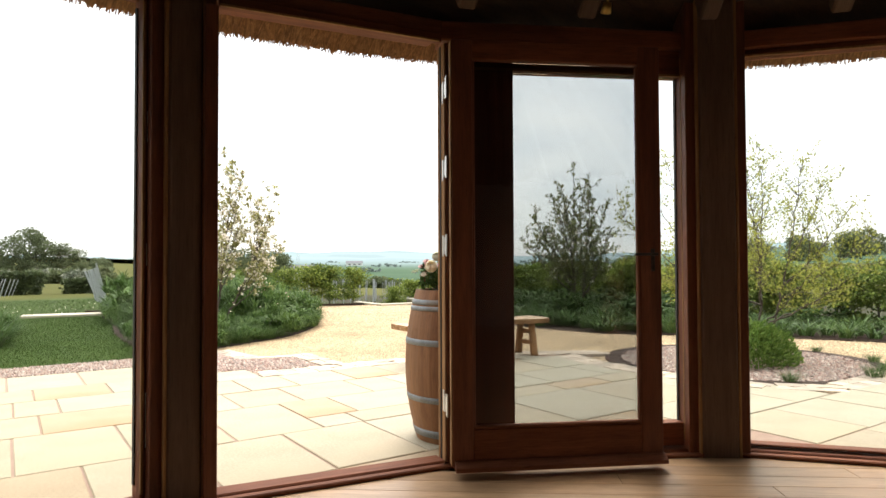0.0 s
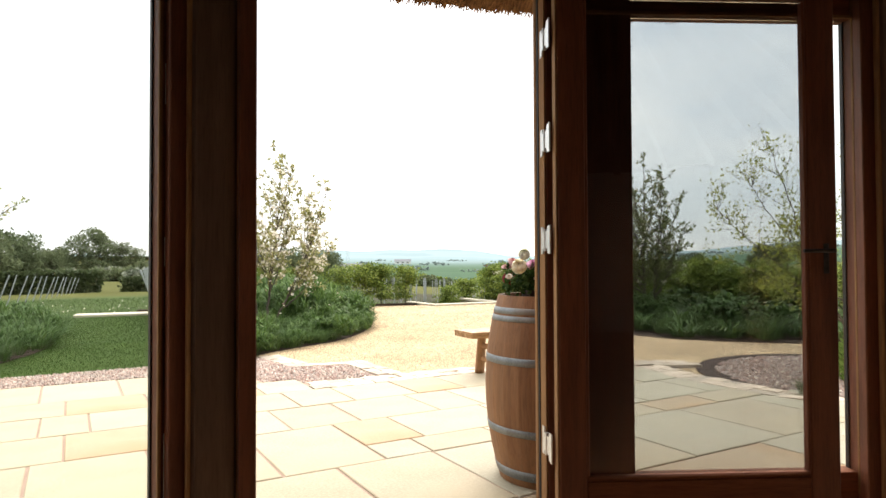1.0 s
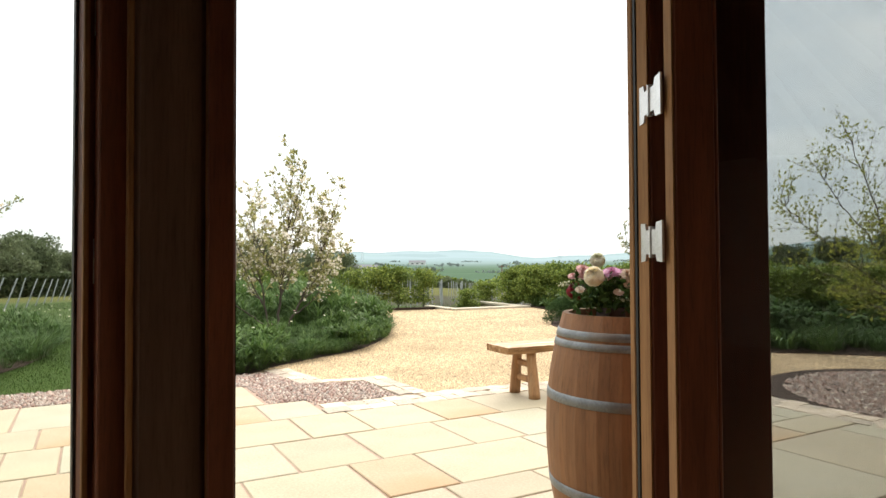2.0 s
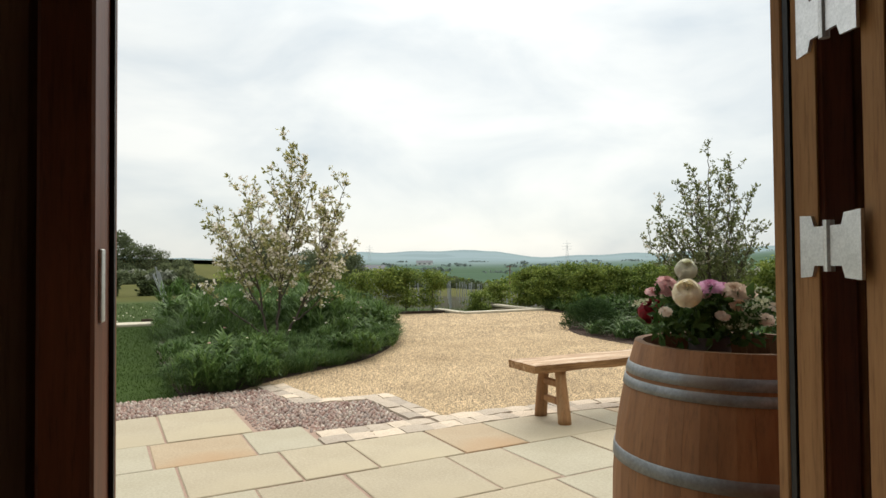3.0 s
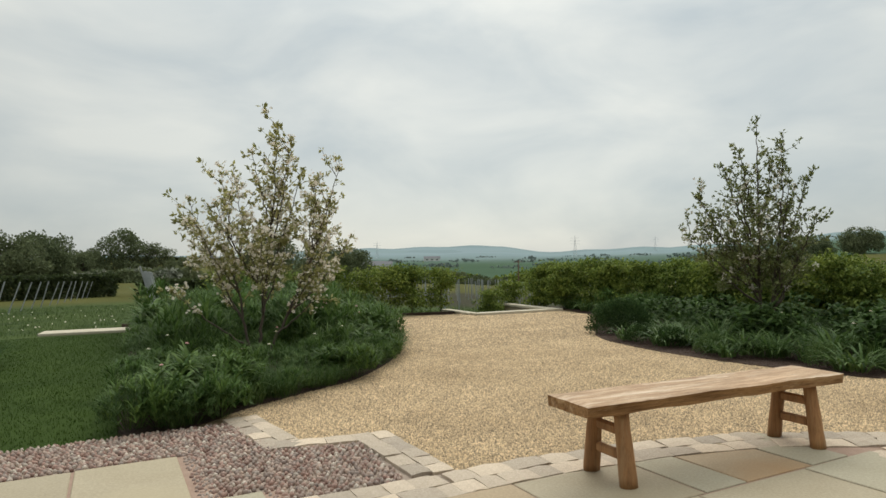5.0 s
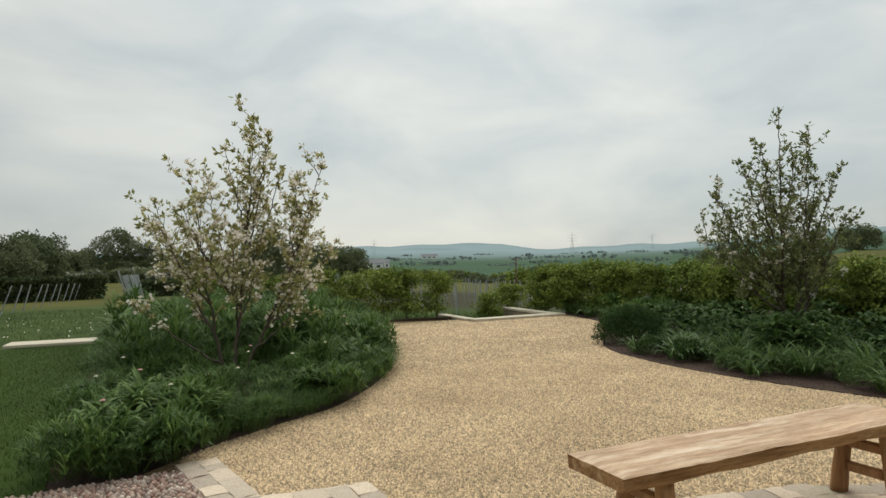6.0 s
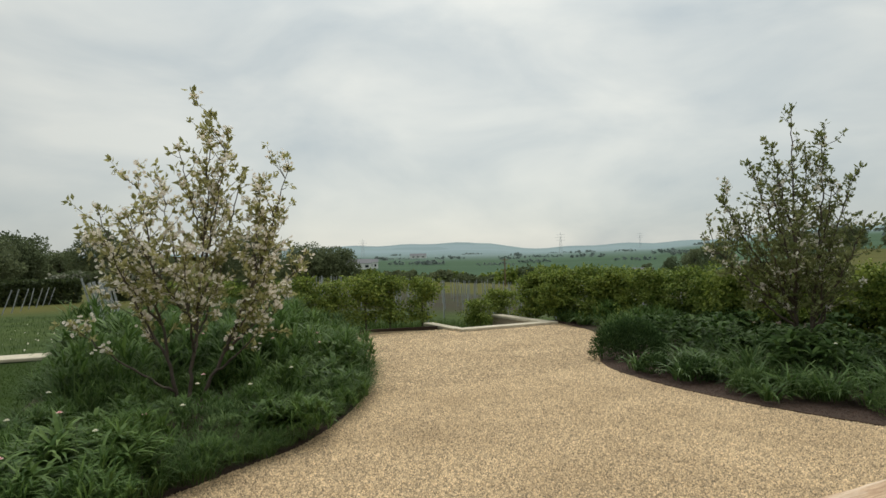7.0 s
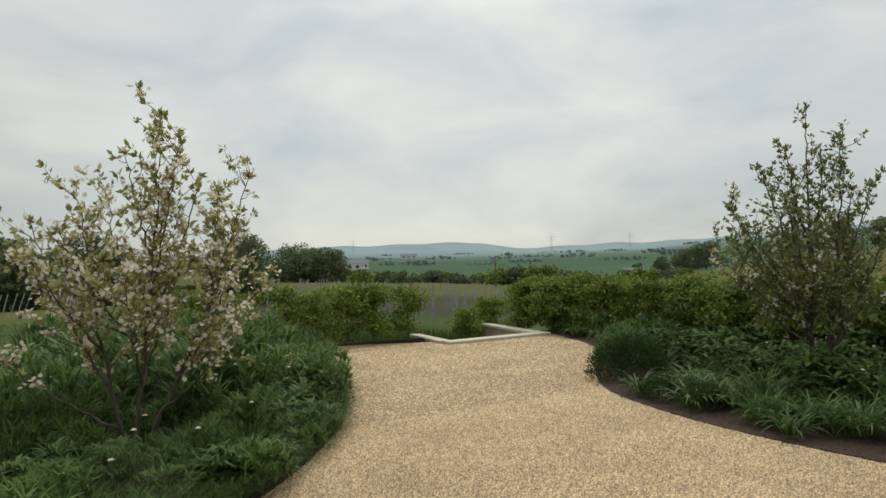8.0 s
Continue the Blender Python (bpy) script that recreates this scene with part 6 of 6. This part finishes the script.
bm = bmesh.new()
for dx, dy, sx, sy in ((0, 0.016, 0.036, 0.004), (0.016, 0, 0.004, 0.032), (-0.016, 0, 0.004, 0.032)):
    box(bm, sx, sy, 1.5, pose(dx, dy, 0.75), 0)
for z in (0.5, 0.8, 1.1, 1.35):
    box(bm, 0.044, 0.01, 0.02, pose(0, 0.022, z), 0)
M_POST_STEEL = grained("weathered_zinc", (0.4, 0.42, 0.43), (0.55, 0.57, 0.58), 8, 0.55, 0.35, 60, 0.1)
post_model = part("vine_post", bm, M_POST_STEEL)
tagged(post_model, "galvanised steel vineyard post in the grass", "post", "vineyard posts")
post_model.matrix_basis = pose(2.36, 19.3, float(land(np.array(2.36), np.array(19.3))) - 0.05, 0, -15, 0) @ Matrix.Diagonal((1, 1, 0.92, 1))
for k in range(1, 9):
    vine_post(2.36 + 0.085 * k + rng.normal(0, 0.03), 19.3 + 1.2 * k, 1.38, radians(-14 + rng.normal(0, 2.5)), 0, 1.7)
for k in range(18):
    vine_post(-1.9 + 0.17 * k, 22.6 + 1.42 * k, 1.2 - 0.014 * k, radians(17 + rng.normal(0, 1.5)), 0)
for row in range(10):
    for k in range(17):
        x, y = 7.5 + 1.45 * k + 0.9 * row + rng.normal(0, 0.1), 24.5 + 3.2 * row - 0.36 * k
        vine_post(x, y, 1.55 + rng.normal(0, 0.05), rng.normal(0, 0.03), rng.normal(0, 0.03))


def pylon(az, d, h):
    x, y, z = away(az, d)
    bm = bmesh.new()
    w = h * 0.09
    for sx in (-1, 1):
        for sy in (-1, 1):
            tube(bm, (sx * w, sy * w, 0), (sx * w * 0.2, sy * w * 0.2, h * 0.8), 0.3, 0.2, 4)
            tube(bm, (sx * w * 0.2, sy * w * 0.2, h * 0.8), (0, 0, h), 0.2, 0.15, 4)
    for k in range(6):
        a, b = 1 - k / 7.5, 1 - (k + 1) / 7.5
        for sy in (-1, 1):
            tube(bm, (-w * a, sy * w * a, h * 0.8 * (1 - a) * 1.2), (w * b, sy * w * b, h * 0.8 * (1 - b) * 1.2), 0.16, 0.16, 4)
            tube(bm, (w * a, sy * w * a, h * 0.8 * (1 - a) * 1.2), (-w * b, sy * w * b, h * 0.8 * (1 - b) * 1.2), 0.16, 0.16, 4)
    for t, r in ((0.62, 0.2), (0.75, 0.24), (0.87, 0.18)):
        tube(bm, (-h * r, 0, h * t), (h * r, 0, h * t), 0.2, 0.2, 4)
    ob = tagged(part("pylon", bm, M_POST_STEEL), "lattice electricity pylon on the far hillside", "pylon")
    ob.matrix_basis = pose(x, y, z, 0, 0, -az)


pylon(39.2, 1150, 40)
pylon(45.9, 1900, 44)
pylon(21.6, 1400, 40)

x, y, z = away(34.3, 118)
bm = bmesh.new()
tube(bm, (0, 0, 0), (0, 0, 5.2), 0.13, 0.1, 8)
box(bm, 1.5, 0.12, 0.12, pose(0, 0, 4.9), 0.01)
ob = tagged(part("telegraph_pole", bm, M_POST), "wooden telegraph pole with one crossarm", "pole")
ob.location = (x, y, z)

M_WHITE_WALL = grained("white_render", (0.6, 0.6, 0.58), (0.75, 0.75, 0.73), 1, 0.9)
M_ROOF_SLATE = grained("slate_roof", (0.12, 0.12, 0.13), (0.2, 0.2, 0.21), 2, 0.8)
M_DARK_WINDOW = grained("dark_window", (0.02, 0.022, 0.025), (0.04, 0.042, 0.045), 3, 0.2)


def farm_building(name, az, d, w, depth, h, turn, label, lift=0.0):
    x, y, z = away(az, d)
    g = empty(name, pose(x, y, z + lift, 0, 0, turn), label, "building")
    a_box("wall", w, depth, h, pose(0, 0, h / 2), M_WHITE_WALL, g, bevel=0)
    bm = bmesh.new()
    e = [[bm.verts.new((sx * (w / 2 + 0.4), yy, zz)) for yy, zz in ((-depth / 2 - 0.4, h - 0.1), (depth / 2 + 0.4, h - 0.1), (0, h + depth * 0.35))] for sx in (-1, 1)]
    bm.faces.new(e[0])
    bm.faces.new(e[1][::-1])
    for j in range(3):
        bm.faces.new((e[0][j], e[1][j], e[1][(j + 1) % 3], e[0][(j + 1) % 3]))
    bmesh.ops.recalc_face_normals(bm, faces=bm.faces)
    part("roof", bm, M_ROOF_SLATE, g)
    for k in range(3):
        a_box("window", w * 0.14, 0.1, h * 0.4, pose((k - 1) * w * 0.3, -depth / 2 - 0.03, h * 0.5), M_DARK_WINDOW, g, bevel=0)


farm_building("barn", 21.2, 420, 16, 8, 4, -15, "low white barn beyond the field", 1)
farm_building("farmhouse", 22.3, 440, 9, 6, 4.5, -20, "small white farmhouse among trees", 1)
farm_building("barn", 26.5, 1020, 26, 10, 4, -25, "long pale farm shed on the far slope", 1)
farm_building("shed", 46.2, 210, 6, 4, 2.2, -40, "open-fronted field shelter with a pale wall", 0.5)
# a field of yellow rape on the far left slope
bm = bmesh.new()
rows = []
for d in (205, 220, 245, 280, 320):
    rows.append([bm.verts.new(Vector(away(az, d)) + Vector((0, 0, 0.9))) for az in np.linspace(-5.5, 12.0, 24)])
for p, q in zip(rows, rows[1:]):
    for k in range(23):
        bm.faces.new((p[k], p[k + 1], q[k + 1], q[k]))
M_RAPE = grained("rape_flowers", (0.5, 0.38, 0.02), (0.68, 0.55, 0.04), 0.4, 0.9)
tagged(part("rape_field", bm, M_RAPE), "bright yellow field of oilseed rape", "field", kind="structure")

# a small brass spotlight under the rafters
lamp = empty("spotlight", pose(2.6, 2.27, 2.42, 30, 0, -30), "small brass spotlight under the rafters", "lamp")
bm = bmesh.new()
lathe(bm, [(0.0, 0.06), (0.022, 0.055), (0.028, 0.0), (0.024, -0.002), (0.02, 0.02), (0.0, 0.03)], 16)
M_BRASS = grained("aged_brass", (0.45, 0.28, 0.08), (0.65, 0.45, 0.16), 20, 0.3, 1.0)
part("shade", bm, M_BRASS, lamp, "", True)
bm = bmesh.new()
tube(bm, (0, 0, 0.055), (0, 0, 0.22), 0.006, 0.006, 8)
part("stem", bm, M_BRASS, lamp)
bm = bmesh.new()
tube(bm, (0, 0, 0.008), (0, 0, 0.012), 0.018, 0.018, 14)
M_BULB, _, _, bulb = material("warm_bulb", 0.4)
bulb.inputs["Emission Color"].default_value, bulb.inputs["Emission Strength"].default_value = (1.0, 0.6, 0.22, 1), 1.5
part("bulb", bm, M_BULB, lamp, "small warm glowing bulb")

# ---- floorboards ----
rng = np.random.default_rng(8)
turn, w = -38.0, 0.15
for k in range(-26, 27):
    d = k * w
    half = math.sqrt(max(4.07 ** 2 - (abs(d) + w / 2) ** 2, 0))
    if half < 0.4:
        continue
    x = -half
    while x < half - 0.05:
        length = min(rng.uniform(1.1, 2.3), half - x)
        if half - x - length < 0.3:
            length = half - x
        m = Matrix.Translation(MIDDLE) @ pose(0, 0, 0, 0, 0, turn) @ pose(x + length / 2, d, FLOOR_Z - 0.009)
        a_box("floorboard", length - 0.002, w - 0.002, 0.018, m, M_PLANK, floor, bevel=0.0015)
        x += length

# ---- paving slabs ----
rng = np.random.default_rng(9)
patio = tagged(new("patio"), "sandstone paving of buff and grey slabs", "paving", kind="structure")
patio.empty_display_size = 0.1


def slab(x0, x1, y0, y1, mat=None):
    bm = bmesh.new()
    g = 0.007
    corners = [(x0 + g, y0 + g), (x1 - g, y0 + g), (x1 - g, y1 - g), (x0 + g, y1 - g)]
    corners = [(x + rng.normal(0, 0.002), y + rng.normal(0, 0.002)) for x, y in corners]
    cx, cy = (x0 + x1) / 2, (y0 + y1) / 2
    z = rng.normal(0, 0.0012)
    low = [bm.verts.new((x - cx, y - cy, -0.03)) for x, y in corners]
    mid = [bm.verts.new((x - cx, y - cy, z - 0.004)) for x, y in corners]
    top = [bm.verts.new((x - cx - 0.005 * np.sign(x - cx), y - cy - 0.005 * np.sign(y - cy), z)) for x, y in corners]
    for a, b in ((low, mid), (mid, top)):
        for k in range(4):
            bm.faces.new((a[k], a[(k + 1) % 4], b[(k + 1) % 4], b[k]))
    bm.faces.new(top)
    mat = mat or rng.choice([M_SLAB, M_SLAB, M_SLAB, M_SLAB_GREY, M_SLAB_GREY, M_SLAB_BUFF])
    part("slab", bm, mat, patio).location = (cx, cy, 0)


ROWS_OF_SLABS = [
    (7.66, 6.78, 1.77, [1.2, 0.625, 0.02, -0.6]), (6.78, 6.21, 2.11, [1.68, 1.085, 0.785, 0.21, -0.3]),
    (6.21, 5.6, 5.3, [4.95, 4.4, 4.08, 3.3, 2.82, 2.245, 1.8, 1.2, 0.36, 0.06, -0.5]), (5.6, 4.96, 5.5, [4.85, 4.01, 3.63, 3.07, 2.67, 2.02, 1.53, 0.9, 0.21, -0.5]),
    (4.96, 4.37, 5.5, [5.0, 4.25, 3.7, 3.0, 2.215, 1.8]), (4.37, 4.06, 5.55, [4.7, 4.1, 3.3, 2.65, 2.1, 1.8]), (4.96, 4.06, 1.8, [1.21, 0.635, 0.045, -0.55]),
    (4.06, 3.2, 5.7, [5.0, 4.2, 3.35, 2.75, 2.09, 1.5, 0.9, 0.355, -0.3]), (3.2, 2.62, 5.75, [5.2, 4.5, 3.9, 0.3, -0.4, -1.2]),
    (2.62, 1.95, 8.3, [7.6, 6.8, 6.1, 5.5, 4.8, 4.1, -1.0]), (1.95, 1.4, 8.2, [7.4, 6.9, 6.2, 5.3, 4.7, 4.0]), (1.4, 0.6, 8.1, [7.2, 6.4, 5.8, 5.1, 4.4]), (0.6, 0.0, 8.0, [7.0, 6.4, 5.6, 5.0, 4.2])]
for y1, y0, right, cuts in ROWS_OF_SLABS:
    edges = [right, *cuts]
    while -4.5 < edges[-1] < 1 and y1 > 2:
        edges.append(edges[-1] - rng.uniform(0.5, 1.0))
    for b, a in zip(edges, edges[1:]):
        if math.hypot((a + b) / 2 - MIDDLE.x, (y0 + y1) / 2 - MIDDLE.y) > RADIUS - 0.35:
            special = M_SLAB_BUFF if (abs(y1 - 6.21) < 0.01 and 2.8 < a < 2.9) or (abs(y1 - 6.78) < 0.01 and 1.0 < a < 1.1) or (abs(y1 - 6.21) < 0.01 and 4.3 < a < 4.5) else None
            if y1 > 7 and a > 0.3:
                special = M_SLAB
            if abs(y1 - 6.78) < 0.01 and 1.6 < a < 1.7 or abs(y1 - 5.6) < 0.01 and 3 < a < 3.1:
                special = M_SLAB_GREY
            slab(a, b, y0, y1, special)

# ---- limestone setts ----
sheet("sett_bed", [(2.05, 6.22), (3.6, 6.19), (4.36, 6.1), (5.03, 5.92), (5.66, 5.58), (6.0, 5.33), (6.2, 5.68), (5.85, 5.93), (5.17, 6.28), (4.44, 6.46), (3.62, 6.55), (3.12, 6.56), (2.05, 6.56)], -0.013, 0.05, M_GRIT, "mortar bed under the limestone setts", "paving")
setts = tagged(new("sett_edging"), "rough pale limestone setts along the gravel", "paving", kind="structure")
setts.empty_display_size = 0.1
SETT = []
for k in range(8):
    bm = bmesh.new()
    box(bm, 1, 1, 0.06, Matrix(), 0)
    bmesh.ops.subdivide_edges(bm, edges=[e for e in bm.edges if abs(e.verts[0].co.z - e.verts[1].co.z) < 0.01], cuts=1, use_grid_fill=True)
    for q in bm.verts:
        q.co.x += rng.normal(0, 0.014)
        q.co.y += rng.normal(0, 0.014)
        if q.co.z > 0:
            q.co.z += rng.normal(0, 0.0018) - 0.003 * (abs(q.co.x) > 0.3) - 0.003 * (abs(q.co.y) > 0.3)
    me = bpy.data.meshes.new("sett")
    bm.to_mesh(me)
    bm.free()
    me.materials.append(M_SETT)
    SETT.append(me)


def lay_setts(line, rows, width, length):
    """Setts along a line, some rows wide."""
    pts = [np.array(p, float) for p in line]
    for row in range(rows):
        off = (row - (rows - 1) / 2) * width
        rest = rng.uniform(0, length * 0.5)
        for a, b in zip(pts, pts[1:]):
            d = b - a
            n = np.linalg.norm(d)
            d = d / n
            side = np.array((-d[1], d[0]))
            while rest < n:
                l = length * rng.uniform(0.7, 1.35)
                c = a + d * min(rest + l / 2, n) + side * off
                ob = new("sett", SETT[rng.integers(8)])
                ob.parent = setts
                ob.matrix_basis = pose(c[0], c[1], -0.022 + rng.normal(0, 0.002), rng.normal(0, 0.6), rng.normal(0, 0.6), math.degrees(math.atan2(d[1], d[0])) + rng.normal(0, 1.2)) @ Matrix.Diagonal((l * 0.985, width * 0.985, 1, 1))
                rest += l
            rest -= n


lay_setts([(2.1, 6.39), (3.0, 6.37)], 2, 0.17, 0.2)
lay_setts([(3.0, 6.37), (3.6, 6.37), (4.4, 6.28), (5.1, 6.1), (5.75, 5.75), (6.1, 5.5)], 2, 0.165, 0.19)
lay_setts([(3.02, 6.55), (3.0, 7.45)], 2, 0.13, 0.17)
lay_setts([(3.08, 7.47), (2.42, 7.58)], 1, 0.17, 0.19)
lay_setts([(2.42, 7.5), (2.3, 8.42)], 2, 0.13, 0.17)
lay_setts([(5.62, 5.6), (5.42, 4.9), (5.4, 4.0), (5.62, 3.2), (6.0, 2.72), (7.6, 2.72), (8.4, 2.9)], 2, 0.15, 0.18)

# ---- pebbles set on edge in mortar ----
pebbles = tagged(new("pebble_strip"), "small pinkish river pebbles set in mortar", "paving", kind="structure")
pebbles.empty_display_size = 0.1
P_BLOCK = [(1.8, 6.8), (2.12, 6.8), (2.12, 6.57), (2.84, 6.57), (2.88, 7.38), (2.36, 7.5), (2.2, 8.38), (1.8, 8.38), (-5, 8.33), (-5, 7.69), (1.8, 7.69)]
spots = spaced(P_BLOCK, 0.037)
spots = spots[np.argsort(np.hypot(spots[:, 0] - 2.2, spots[:, 1] - 6.6))]
ico = bmesh.new()
bmesh.ops.create_icosphere(ico, subdivisions=1, radius=1.0)
ico_v = np.array([q.co[:] for q in ico.verts])
ico_f = np.array([[q.index for q in face.verts] for face in ico.faces])
ico.free()
keep = ico_v[:, 2] > -0.9
PEB = []
for k in range(6):
    v = ico_v * rng.uniform(0.85, 1.15, (len(ico_v), 1)) * (0.0185, 0.0135, 0.019)
    PEB.append(mesh_of("pebble", v, ico_f, M_PEBBLE, True))
rest_v, rest_f = [], []
for k, (x, y) in enumerate(spots):
    s, a = rng.uniform(0.75, 1.2), rng.uniform(0, 360)
    if k < 300:
        ob = new("pebble", PEB[rng.integers(6)])
        ob.parent = pebbles
        ob.matrix_basis = pose(x, y, -0.011, 0, 0, a) @ Matrix.Scale(s, 4)
    else:
        c, d = math.cos(radians(a)), math.sin(radians(a))
        v = ico_v * (0.0185 * s, 0.0135 * s, 0.019)
        rest_v.append(np.column_stack([v[:, 0] * c - v[:, 1] * d + x, v[:, 0] * d + v[:, 1] * c + y, v[:, 2] - 0.011]))
        rest_f.append(ico_f + len(ico_v) * (k - 300))
ob = new("pebbles", mesh_of("pebbles", np.concatenate(rest_v), np.concatenate(rest_f), M_PEBBLE, True))
ob.parent = pebbles
tagged(ob, kind="stuff")
